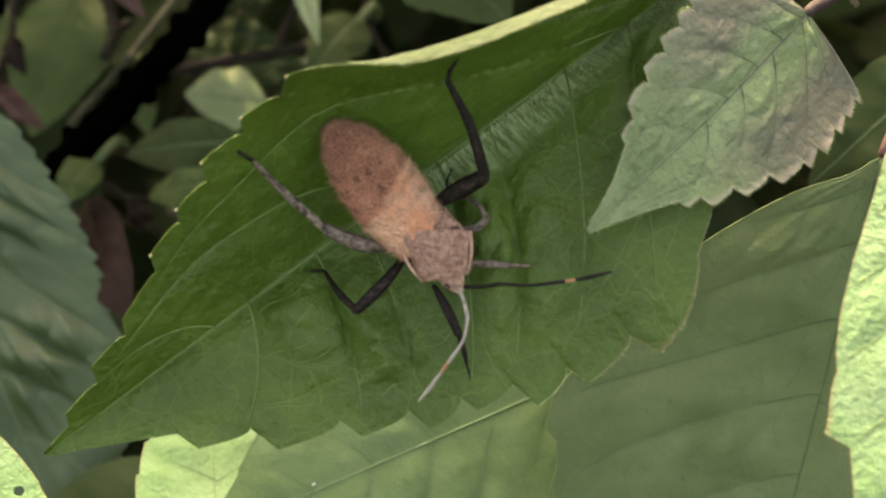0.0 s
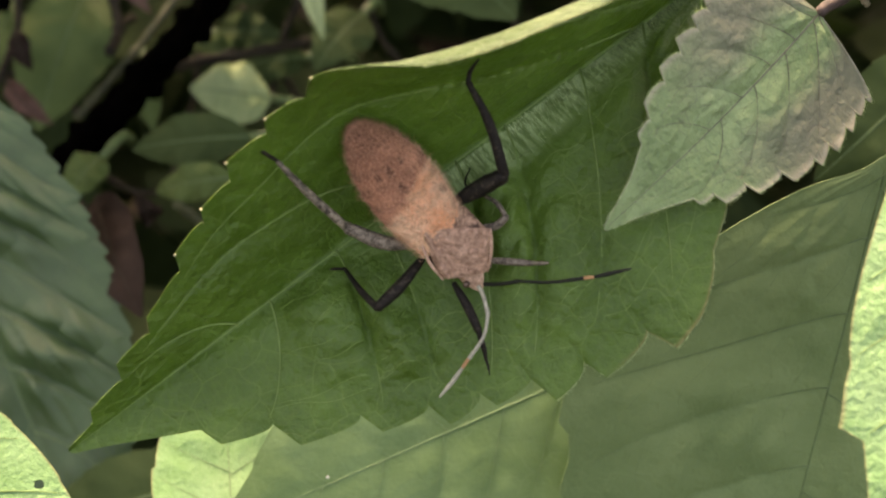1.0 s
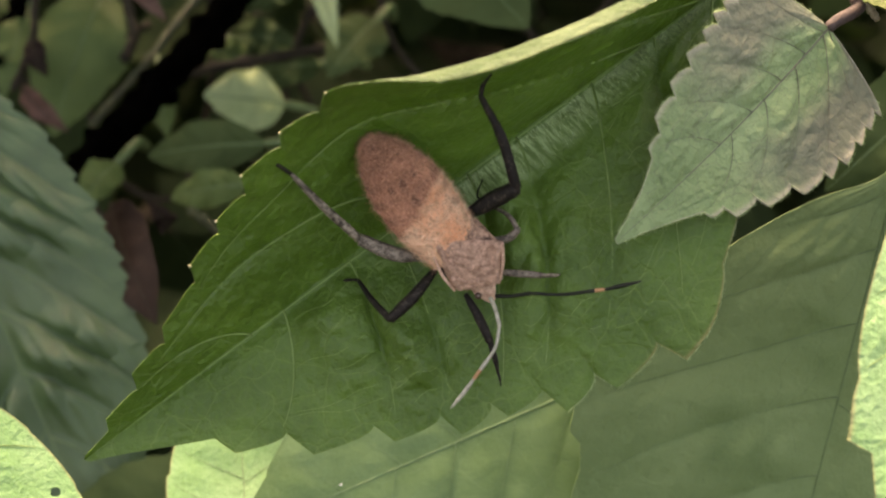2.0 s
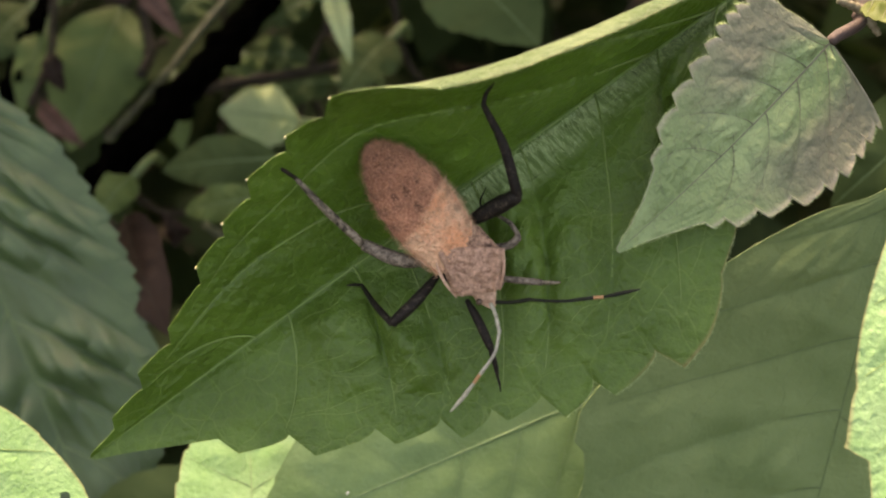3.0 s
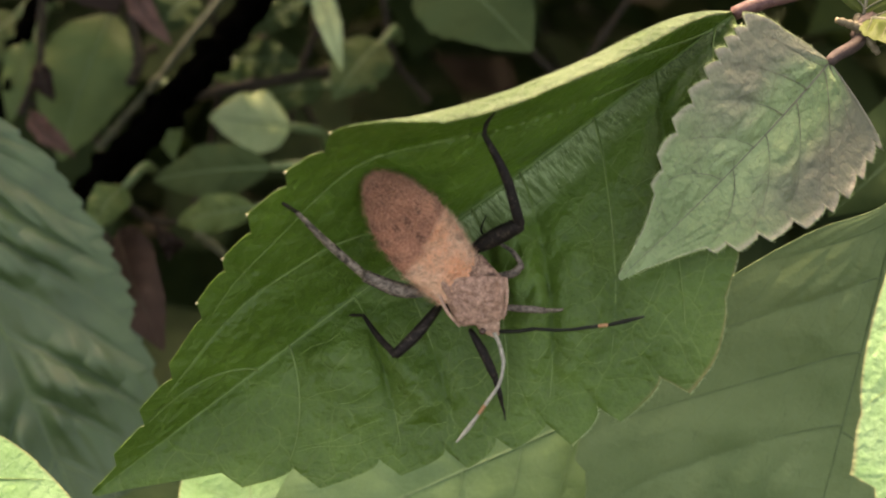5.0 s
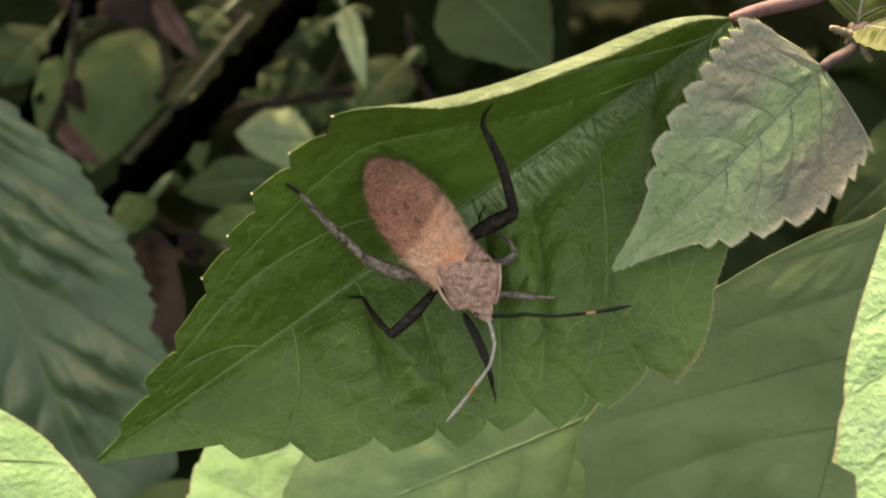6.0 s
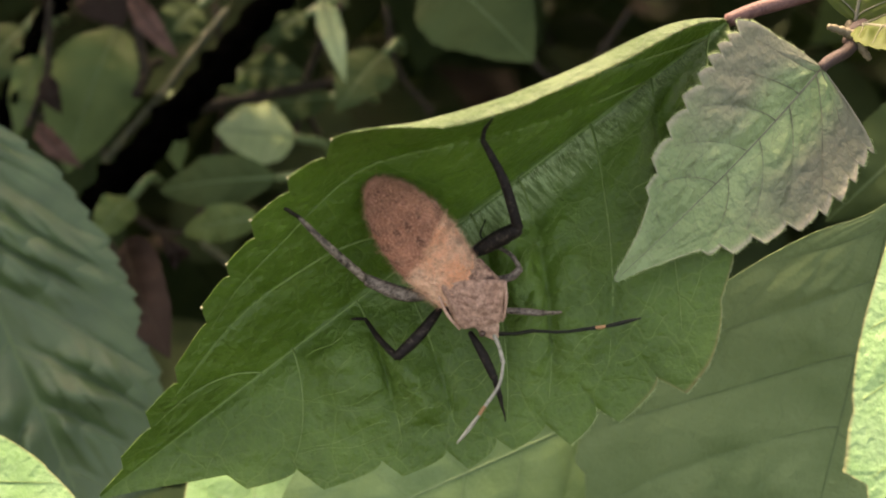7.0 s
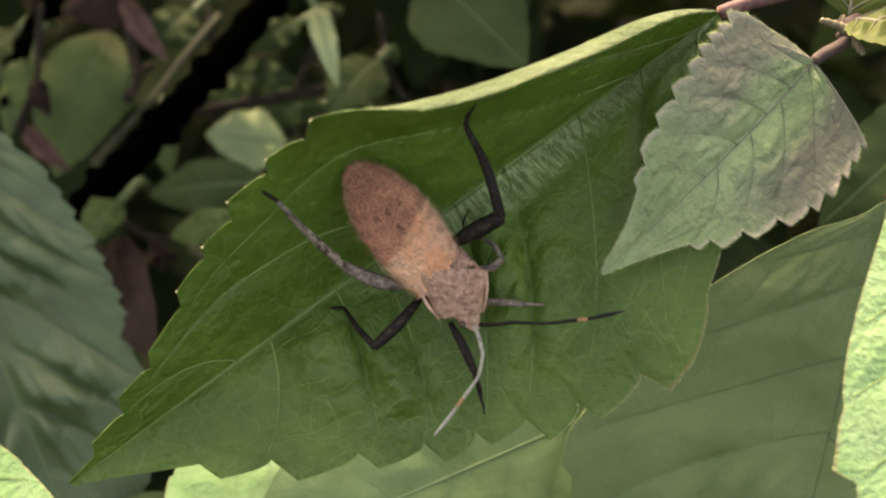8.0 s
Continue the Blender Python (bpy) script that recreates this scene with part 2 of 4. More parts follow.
def tube(bm, points, radii, sides=7, flat=1.0):
    """A tapered tube along points, closed by rounded tips."""
    points = [Vector(p) for p in points]
    rings, side = [], None
    for i, p in enumerate(points):
        way = (points[min(i + 1, len(points) - 1)] - points[max(i - 1, 0)]).normalized()
        if side is None:
            side = way.orthogonal().normalized()
        side = (side - way * side.dot(way)).normalized()
        up = way.cross(side)
        rings.append([bm.verts.new(p + (side * math.cos(a) + up * math.sin(a) * flat) * radii[i])
                      for a in (math.tau * k / sides for k in range(sides))])
    for a, b in zip(rings, rings[1:]):
        for k in range(sides):
            bm.faces.new((a[k], a[(k + 1) % sides], b[(k + 1) % sides], b[k]))
    for ring, p, q in ((rings[0], points[0], points[1]), (rings[-1], points[-1], points[-2])):
        r = radii[0] if ring is rings[0] else radii[-1]
        tip = bm.verts.new(p + (p - q).normalized() * r * 0.7)
        for k in range(sides):
            bm.faces.new((ring[(k + 1) % sides], ring[k], tip) if ring is rings[0] else (ring[k], ring[(k + 1) % sides], tip))
    bmesh.ops.recalc_face_normals(bm, faces=bm.faces)


def smooth_line(points, steps=6):
    """A soft curve through points."""
    p = [Vector(q) for q in points]
    p = [2 * p[0] - p[1], *p, 2 * p[-1] - p[-2]]
    line = []
    for i in range(1, len(p) - 2):
        for k in range(steps):
            t = k / steps
            a, b, c, d = p[i - 1:i + 3]
            line.append(0.5 * (2 * b + (c - a) * t + (2 * a - 5 * b + 4 * c - d) * t * t + (3 * b - a - 3 * c + d) * t ** 3))
    return line + [p[-2]]


def seat(base, tip, facing):
    """The pose of a leaf from its base to its tip, its upper face towards facing."""
    base, x = Vector(base), (Vector(tip) - Vector(base)).normalized()
    z = Vector(facing) - x * x.dot(Vector(facing))
    z.normalize()
    m = Matrix((x, z.cross(x), z)).transposed().to_4x4()
    m.translation = base
    return m


class Blade:
    """The surface of a leaf: x from base to tip, y across, z out of its upper face. Sides: +1 and -1."""

    def __init__(self, length, widths, peak=0.36, tail=1.1, teeth=10, bite=0.05, lift=None, arch=0.0, droop=0.0, sweep=0.0,
                 veins=7, slant=0.22, pucker=0.0004, wave=0.0, seed=1, heart=0.0, calm=-1.0, crease=2.0, rounding=0.8, slant_far=None, quilt=0.0,
                 rim=None, tips=None, ribs=None):
        """rim, tips, ribs: by side, the half width along the leaf, the places of the teeth, and where side veins leave the midrib and meet the margin."""
        self.length, self.widths, self.turn, self.tail = length, widths, math.log(0.5) / math.log(peak), tail
        self.teeth, self.bite, self.arch, self.droop, self.sweep = teeth, bite, arch, droop, sweep
        self.lift = lift or {1: ((0, 8, 4, 1), (1, 8, 4, 1)), -1: ((0, 8, 4, 1), (1, 8, 4, 1))}
        self.veins, self.slant, self.pucker, self.wave, self.heart, self.calm, self.crease = veins, slant, pucker, wave, heart, calm, crease
        self.rounding, self.quilt, self.rim, self.tips, self.ribs = rounding, quilt, rim or {}, tips or {}, ribs or {}
        self.slants = {1: slant, -1: slant_far or slant}
        rng = np.random.default_rng(seed)
        self.jitter = rng.uniform(0.7, 1.25, 80)
        self.phase = rng.uniform(0, 6.28, 4)

    def half(self, u, side):
        if side in self.rim:
            rows = np.array(self.rim[side], float)
            u = np.asarray(u, float)
            return sum(np.interp(u + d, rows[:, 0], rows[:, 1]) for d in (-0.012, -0.006, 0.0, 0.006, 0.012)) / 5 * np.clip(u / 0.01, 0, 1) * np.clip((1 - u) / 0.004, 0, 1)
        return self.widths[0 if side > 0 else 1] * np.sin(np.pi * np.clip(u, 0, 1) ** self.turn) ** self.tail

    def tooth(self, u, side):
        """How far the margin stands out at u, from 0 in a notch to 1 on a tooth."""
        if side in self.tips:
            out, start = 0.0 * u, 0.0
            for k, tip in enumerate(self.tips[side]):
                start = max(start, tip - 0.10)
                stop = tip + max(0.004, 0.16 * (tip - start))
                r = np.clip((u - start) / (tip - start), 0, 1)
                fall = np.clip((stop - u) / (stop - tip), 0, 1)
                out = np.maximum(out, r ** self.rounding * fall * self.jitter[k])
                start = stop
            return out
        q = np.clip(u - 0.06, 0, None) ** 0.95 / 0.94 ** 0.95 * self.teeth
        k = np.floor(q).astype(int)
        r = q - k
        shape = np.where(r < 0.94, (r / 0.94) ** self.rounding, (1 - r) / 0.06)
        calm = np.clip((u - self.calm) / 0.08, 0, 1) if side < 0 else 1.0
        return np.where(q > 0, shape * calm * self.jitter[np.clip(k, 0, 79)], 0.0)

    def course(self, side, k, s):
        """Where side vein k runs: its u at the share s of the way to the margin."""
        a, b = self.ribs[side][k]
        return a + (b - a) * s ** 1.25

    def between(self, u, side, s):
        """The running number of the side vein next to u, with its share of the way to the one after it."""
        if side in self.ribs:
            lines = [self.course(side, k, s) for k in range(len(self.ribs[side]))]
            lines = [0.0 * s - 0.12, *lines, 1.0 + 0.0 * s]
            return sum(np.clip((u - a) / np.maximum(b - a, 0.004), 0, 1) for a, b in zip(lines, lines[1:]))
        lean = self.slants[side] * s ** 1.05
        return ((u - lean) / (1 - 0.7 * lean) - 0.03) / 0.85 * self.veins

    def at(self, u, side, s, toothed=True):
        u, s = np.broadcast_arrays(np.asarray(u, float), np.asarray(s, float))
        w = self.half(u, side)
        size = (self.bite[side] if isinstance(self.bite, dict) else self.bite) if side in self.tips else self.bite * w ** 0.5 * self.widths[0] ** 0.5
        out = self.tooth(u, side) * size * np.clip((s - 0.86) / 0.14, 0, 1) ** 1.2 if toothed else 0.0 * u
        reach = s * w + out
        rows = np.array(self.lift[side], float)
        a, b, p = (sum(np.interp(u + d, rows[:, 0], rows[:, i]) for d in (-0.06, -0.03, 0.0, 0.03, 0.06)) / 5 for i in (1, 2, 3))
        y, z, steps = 0.0 * u, 0.0 * u, 24
        for i in range(steps):
            q = s * (i + 0.5) / steps
            ang = np.radians(a + (b - a) * q ** p)
            y, z = y + np.cos(ang) / steps, z + np.sin(ang) / steps
        y, z = y * reach * side, z * reach
        q = self.between(u, side, s)
        bulge = np.abs(np.sin(np.pi * q)) ** self.crease * (1 + 0.18 * np.sin(s * 23 + q * 3) * np.sin(s * 11 - q * 7 + self.phase[3])) * (0.6 + 0.4 * np.sin(q * 2.3 + s * 5 + self.phase[2])) * np.clip(s * 5, 0, 1) * np.clip((1 - s) * 2.2, 0.12, 1)
        cell = np.abs(np.sin(np.pi * (s * 4.6 + 0.5 * np.floor(q) + 0.25 * np.sin(q * 5)))) ** 0.6
        bulge = bulge * (1 - self.quilt + self.quilt * cell) * np.clip((1 - u) * 3.2, 0, 1)
        z = z + self.pucker * bulge * np.clip(w / self.widths[0] * 1.5, 0, 1)
        z = z + self.wave * s * s * np.sin(u * 17 + self.phase[0 if side > 0 else 1]) * np.clip(w / self.widths[0], 0, 1)
        z = z + self.arch * 4 * u * (1 - u) - self.droop * u * u
        y = y + self.sweep * 4 * u * (1 - u)
        x = u * self.length - self.heart * s * s * np.exp(-(u / 0.12) ** 2) * self.length
        return np.stack([x, y, z], -1)

    def columns(self, fine):
        """Where to cut the blade along its length: even steps and both ends of each tooth's step."""
        us = list(np.linspace(0.0, 1.0, fine))
        for k in range(1, self.teeth + 1 if len(self.tips) < 2 else 1):
            e = 0.06 + 0.94 * (k / self.teeth) ** (1 / 0.95)
            step = 0.06 / self.teeth
            us += [e - step * 1.05, e - step * 0.9, e - step * 0.5, e - 0.0005, e + 0.0005]
        for side in self.tips:
            start = 0.0
            for tip in self.tips[side]:
                start = max(start, tip - 0.10)
                stop = tip + max(0.004, 0.16 * (tip - start))
                us += [tip - 0.003, tip, 0.5 * (tip + stop), stop, stop + 0.0008]
                start = stop
        us = np.array(sorted(set(np.round(us, 6))))
        return us[(us >= 0) & (us <= 1)]

    def mesh(self, name, fine=150, across=26, hole=None):
        us = self.columns(fine)
        ss = np.sin(np.linspace(0, 1, across + 1) * np.pi / 2) ** 0.9
        uu, tt = np.meshgrid(us, ss, indexing="ij")
        left, right = self.at(uu, 1, tt), self.at(uu, -1, tt)
        grid = np.concatenate([right[:, :0:-1], left], 1)
        cols = grid.shape[1]
        v = np.concatenate([-ss[:0:-1], ss])
        verts = grid.reshape(-1, 3)
        i = np.arange(len(us) - 1)[:, None] * cols + np.arange(cols - 1)[None]
        faces = np.stack([i, i + cols, i + cols + 1, i + 1], -1).reshape(-1, 4)
        if hole:
            mid = self.at(np.array([hole[0]]), hole[1], np.array([hole[2]]))[0]
            centre = verts[faces].mean(1)
            faces = faces[np.linalg.norm(centre - mid, axis=1) > hole[3]]
        mesh = bpy.data.meshes.new(name)
        mesh.from_pydata(verts.tolist(), [], faces.tolist())
        layer = mesh.uv_layers.new(name="leaf")
        corner = np.empty(len(mesh.loops), int)
        mesh.loops.foreach_get("vertex_index", corner)
        pair = np.stack([us[corner // cols], 0.5 + 0.5 * v[corner % cols]], -1)
        layer.data.foreach_set("uv", pair.ravel())
        mesh.shade_smooth()
        return mesh

    def line(self, u0, side, n=28, end=0.93):
        s = np.linspace(0, 1, n) * end
        if side in self.ribs:
            u = np.clip(self.course(side, u0, s), 0, 0.99)
        else:
            u = np.clip(u0 + self.slants[side] * (1 - 0.7 * u0) * s ** 1.05, 0, 0.99)
        return self.above(u, side, s, 0.00008)

    def above(self, u, side, s, height):
        """Points at a small height over the upper face."""
        p = self.at(u, side, s, False)
        out = np.cross(self.at(u + 0.004, side, s, False) - p, self.at(u, side, s + 0.03, False) - p) * side
        return p + height * out / (np.linalg.norm(out, axis=1, keepdims=True) + 1e-12)

    def vein_roots(self):
        return [0.03 + 0.85 * k / self.veins for k in range(0, self.veins)]


def leaf(name, blade, place, skin, back, vein, stalk=None, fine=150, across=26, thick=0.00012, side_veins=True, width=1.0,
         hole=None, stalk_material=None, stalk_width=None, rib_width=1.0, ladder=0.0, label="", category="leaf", group=""):
    """A leaf: blade, midrib, side veins and stalk."""
    root = new(name)
    root.empty_display_size = 0.005
    root.matrix_world = place
    mesh = blade.mesh("blade", fine, across, hole)
    mesh.materials.append(skin)
    mesh.materials.append(back)
    ob = new("blade", mesh)
    ob.parent = root
    shell = ob.modifiers.new("thickness", "SOLIDIFY")
    shell.thickness, shell.offset, shell.material_offset, shell.material_offset_rim = thick, -1.0, 1, 0
    us = np.linspace(0, 0.985, 26)
    rib = [Vector(p) for p in blade.at(us, 1, us * 0, False)]
    bm = bmesh.new()
    r0 = 0.00030 * width * rib_width
    tube(bm, rib, [r0 * (1 - 0.85 * u) for u in us], 7, 0.8)
    part("midrib", bm, vein, root)
    if side_veins:
        for side in (1, -1):
            roots = range(len(blade.ribs[side])) if side in blade.ribs else [min(u0 + (0.015 if side > 0 else 0), 0.9) for u0 in blade.vein_roots()]
            for u0 in roots:
                points = [Vector(p) for p in blade.line(u0, side)]
                bm = bmesh.new()
                r = 0.00013 * width * (1 - 0.4 * (blade.ribs[side][u0][0] if side in blade.ribs else u0))
                tube(bm, points, [r * (1 - 0.75 * i / 27) for i in range(len(points))], 5, 0.9)
                part("side_vein", bm, vein, root)
    if ladder:
        rng = np.random.default_rng(len(blade.ribs[1]))
        bm = bmesh.new()
        for side in (1, -1):
            for k in range(len(blade.ribs[side]) - 1):
                if blade.ribs[side][k][1] - blade.ribs[side][k][0] > 0.4:
                    continue
                for s0 in np.arange(0.10, 0.86, ladder):
                    s0 = s0 + rng.uniform(-0.04, 0.04)
                    s1 = s0 + rng.uniform(0.0, 0.10)
                    q = np.linspace(0, 1, 9) if rng.random() < 0.6 else np.linspace(0, 1, 9) * rng.uniform(0.4, 0.7)
                    s = np.clip(s0 + (s1 - s0) * q + 0.03 * np.sin(q * 7 + rng.uniform(0, 6)) * np.sin(q * np.pi), 0.02, 0.95)
                    u = blade.course(side, k, s) * (1 - q) + blade.course(side, k + 1, s) * q
                    tube(bm, [Vector(p) for p in blade.above(np.clip(u, 0, 0.99), side, s, 0.00001)], [0.000032 * width * (1 - 0.4 * abs(2 * v - 1)) for v in q], 4)
        tagged(part("vein_net", bm, vein, root), kind="stuff")
    if stalk:
        inv = place.inverted()
        bm = bmesh.new()
        points = smooth_line([inv @ Vector(p) for p in (place.translation, *stalk)])
        n = len(points)
        tube(bm, points, [0.00062 * (stalk_width or width) * (1 + 0.25 * i / n) for i in range(n)], 10)
        part("petiole", bm, stalk_material or vein, root)
    return tagged(root, label, category, group)


# ---- ground ----
def build_ground():
    bm = bmesh.new()
    inner, size = 60, 3.0
    rows = [[bm.verts.new((size * (i / inner - 0.5), size * (j / inner - 0.5) + 0.8,
                           0.02 * noise.noise((i * 0.35, j * 0.35, 0)) + 0.008 * noise.noise((i * 1.3, j * 1.3, 5))))
             for j in range(inner + 1)] for i in range(inner + 1)]
    for i in range(inner):
        for j in range(inner):
            bm.faces.new((rows[i][j], rows[i + 1][j], rows[i + 1][j + 1], rows[i][j + 1]))
    far = 400.0
    corners = [bm.verts.new((x, y, 0)) for x, y in ((-far, -far), (far, -far), (far, far), (-far, far))]
    edges = ([r[0] for r in rows], [rows[-1][j] for j in range(inner + 1)], [r[-1] for r in reversed(rows)], [rows[0][j] for j in range(inner, -1, -1)])
    for k, edge in enumerate(edges):
        for a, b in zip(edge, edge[1:]):
            bm.faces.new((corners[k], b, a))
        bm.faces.new((corners[k], corners[(k + 1) % 4], edge[-1]))
    bmesh.ops.recalc_face_normals(bm, faces=bm.faces)
    ob = part("ground", bm, SOIL, None)
    return tagged(ob, "dark bare soil in the shade under the plants", "ground", kind="structure")


build_ground()

# ---- the insect's leaf ----
UP_HALF = ((0.05, 63, 139, 3), (0.17, 71, 132, 3), (0.29, 70, 124, 3), (0.39, 60, 137, 3), (0.46, 50, 130, 3), (0.52, 40, 101, 3),
           (0.60, 41, 68, 1), (0.68, 46, 53, 1), (0.76, 45, 49, 1), (0.88, 48, 55, 1), (1.00, 46, 51, 1))
LOW_HALF = ((0.0, 55, -5, 0.8), (0.2, 44, -8, 0.8), (0.4, 25, -8, 0.8), (0.8, 14, 0, 1), (1.0, 10, 5, 1))
LOW_RIM = ((0.00, 0.0002), (0.03, 0.0032), (0.06, 0.0060), (0.10, 0.0093), (0.15, 0.0126), (0.20, 0.0153), (0.25, 0.0173), (0.30, 0.0186), (0.35, 0.0186), (0.40, 0.0180),
           (0.45, 0.0172), (0.50, 0.0161), (0.55, 0.0149), (0.60, 0.0137), (0.65, 0.0121), (0.70, 0.0104), (0.75, 0.0085), (0.80, 0.0067), (0.85, 0.0047), (0.90, 0.0032), (0.95, 0.0016), (1.00, 0.0002))
UP_RIM = ((0.00, 0.0002), (0.03, 0.0033), (0.06, 0.0060), (0.10, 0.0092), (0.15, 0.0124), (0.20, 0.0149), (0.25, 0.0167), (0.30, 0.0179), (0.35, 0.0185), (0.40, 0.0186), (0.45, 0.0181),
          (0.50, 0.0173), (0.53, 0.0162), (0.56, 0.0150), (0.60, 0.0136), (0.65, 0.0117), (0.70, 0.0099), (0.75, 0.0077), (0.80, 0.0056), (0.85, 0.0039), (0.90, 0.0023), (0.95, 0.0009), (1.00, 0.0002))
main_blade = Blade(0.0600, (0.0192, 0.0186), bite={1: 0.0018, -1: 0.0012}, lift={1: LOW_HALF, -1: UP_HALF}, arch=0.0015, pucker=0.0017, seed=4, crease=0.6, rounding=0.55, quilt=0.3,
                   rim={1: LOW_RIM, -1: UP_RIM},
                   tips={1: (0.350, 0.436, 0.500, 0.559, 0.616, 0.685, 0.772, 0.847), -1: (0.519, 0.582, 0.644, 0.697, 0.752, 0.823, 0.886, 0.946)},
                   ribs={1: ((0.03, 0.16), (0.13, 0.33), (0.229, 0.441), (0.345, 0.508), (0.42, 0.555), (0.535, 0.61), (0.60, 0.67), (0.70, 0.79)),
                         -1: ((0.03, 0.48), (0.136, 0.82), (0.465, 0.89), (0.748, 0.90))})
main_leaf = leaf("leaf", main_blade, seat((0.0197, 0.1069, 0.5378), (-0.0287, 0.0802, 0.5132), (0.000, -0.733, 0.680)), GREEN, GREEN_BACK, VEIN,
                 stalk=((0.0220, 0.1080, 0.5381), (0.0265, 0.1101, 0.5382), (0.0317, 0.1132, 0.5388), (0.0361, 0.1140, 0.5398)), fine=300, across=60, thick=0.00007, stalk_material=STALK_PINK, rib_width=0.65, ladder=0.15, width=0.9,
                 label="green toothed leaf with one edge rolled up, carrying the insect")


def sheen_hairs(root, blade, count, seed, u_range, s_range, side, size, material):
    """Fine pale hairs laid beside a leaf's midrib to stand for its sheen."""
    rng = np.random.default_rng(seed)
    us = u_range[0] + (u_range[1] - u_range[0]) * rng.random(count) ** 1.4
    ss = s_range[0] + (s_range[1] - s_range[0]) * np.minimum(1.0, np.abs(rng.normal(0, 0.42, count)))
    a, b = blade.at(us, side, ss, False), blade.at(us + 0.002, side, ss + 0.03, False)
    bm = bmesh.new()
    for p, q in zip(a, b):
        p, way = Vector(p), (Vector(q) - Vector(p)).normalized()
        way = (way + Vector((*rng.normal(0, 0.10, 2), 0.01))).normalized()
        w = way.cross(Vector((0, 0, 1))).normalized() * 0.000014
        n = size * rng.uniform(0.5, 1.2)
        p = p + Vector((0, 0, 0.00002))
        ring = [bm.verts.new(p + w), bm.verts.new(p - w), bm.verts.new(p + Vector((0, 0, 0.000012)))]
        tip = bm.verts.new(p + way * n)
        for i in range(3):
            bm.faces.new((ring[i], ring[(i + 1) % 3], tip))
    return part("sheen_strips", bm, material, root, "fine pale strips added as sheen along the midrib")


sheen_hairs(main_leaf, main_blade, 1200, 3, (0.02, 0.54), (0.002, 0.15), 1, 0.00075, DOWN_AND_SHEEN)

def speck(root, spot, size):
    """A dry white speck lying on a leaf."""
    bm = bmesh.new()
    place = root.matrix_world.inverted() @ Vector(spot)
    bmesh.ops.create_icosphere(bm, subdivisions=2, radius=size, matrix=Matrix.Translation(place) @ Matrix.Diagonal((1.6, 0.8, 0.5, 1)))
    for v in bm.verts:
        v.co += Vector((noise.noise(v.co * 9000), noise.noise(v.co * 9000 + Vector((5, 5, 5))), 0)) * size * 0.4
    return part("speck", bm, SPECK, root, "dry white speck")


def margin_hairs(root, blade, count, seed, u_range, size, material, label):
    """Short pale hairs standing out from the margin on both sides."""
    rng = np.random.default_rng(seed)
    bm = bmesh.new()
    for side in (1, -1):
        us = rng.uniform(*u_range, count)
        a, b = blade.at(us, side, 0 * us + 1.0), blade.at(us, side, 0 * us + 0.95)
        for p, q in zip(a, b):
            p, way = Vector(p), (Vector(p) - Vector(q)).normalized()
            way = (way + Vector(rng.normal(0, 0.45, 3))).normalized()
            w = way.orthogonal().normalized() * 0.000012
            root_ring = [bm.verts.new(p + w), bm.verts.new(p - w), bm.verts.new(p + way.cross(w))]
            tip = bm.verts.new(p + way * size * rng.uniform(0.4, 1.2))
            for i in range(3):
                bm.faces.new((root_ring[i], root_ring[(i + 1) % 3], tip))
    return part("margin_hairs", bm, material, root, label)


speck(main_leaf, (-0.00841, 0.08399, 0.52044), 0.00013)
for u in main_blade.tips[-1][:5]:
    bm = bmesh.new()
    bmesh.ops.create_icosphere(bm, subdivisions=1, radius=0.00011, matrix=Matrix.Translation(Vector(main_blade.at(np.array([u]), -1, np.array([1.0]))[0])))
    part("tooth_tip", bm, TIP, main_leaf)
margin_hairs(main_leaf, main_blade, 700, 12, (0.02, 0.5), 0.00028, DOWN_AND_SHEEN, "short pale hairs on the rolled edge")

# ---- the leaves round it ----
small_blade = Blade(0.0247, (0.0077, 0.0074), bite=0.00088, lift={1: ((0, 4, 36, 7), (0.6, 4, 36, 7), (1, 4, 10, 3)), -1: ((0, 12, -4, 1), (1, 8, 0, 1))},
                    arch=0.0010, pucker=0.0005, wave=0.0001, seed=9, crease=0.55, rounding=0.5, quilt=0.45,
                    rim={1: ((0.00, 0.0002), (0.02, 0.0050), (0.04, 0.0063), (0.06, 0.0068), (0.12, 0.0069), (0.24, 0.0070), (0.37, 0.0068), (0.45, 0.0061), (0.55, 0.0050), (0.65, 0.0038), (0.75, 0.0026), (0.85, 0.0015), (0.93, 0.0007), (1.00, 0.0002)),
                         -1: ((0.00, 0.0002), (0.02, 0.0012), (0.04, 0.0024), (0.06, 0.0033), (0.09, 0.0046), (0.13, 0.0060), (0.18, 0.0068), (0.24, 0.0069), (0.30, 0.0068), (0.37, 0.0065), (0.45, 0.0060), (0.55, 0.0054), (0.65, 0.0046), (0.75, 0.0032), (0.85, 0.0016), (0.93, 0.0008), (1.00, 0.0002))},
                    tips={1: (0.053, 0.12, 0.186, 0.275, 0.346, 0.452, 0.571, 0.671, 0.732), -1: (0.19, 0.247, 0.30, 0.351, 0.415, 0.498, 0.594, 0.697, 0.764)},
                    ribs={1: ((0.01, 0.14), (0.04, 0.33), (0.20, 0.50), (0.36, 0.62), (0.52, 0.74)), -1: ((0.02, 0.20), (0.14, 0.36), (0.27, 0.50), (0.42, 0.64), (0.57, 0.76))})
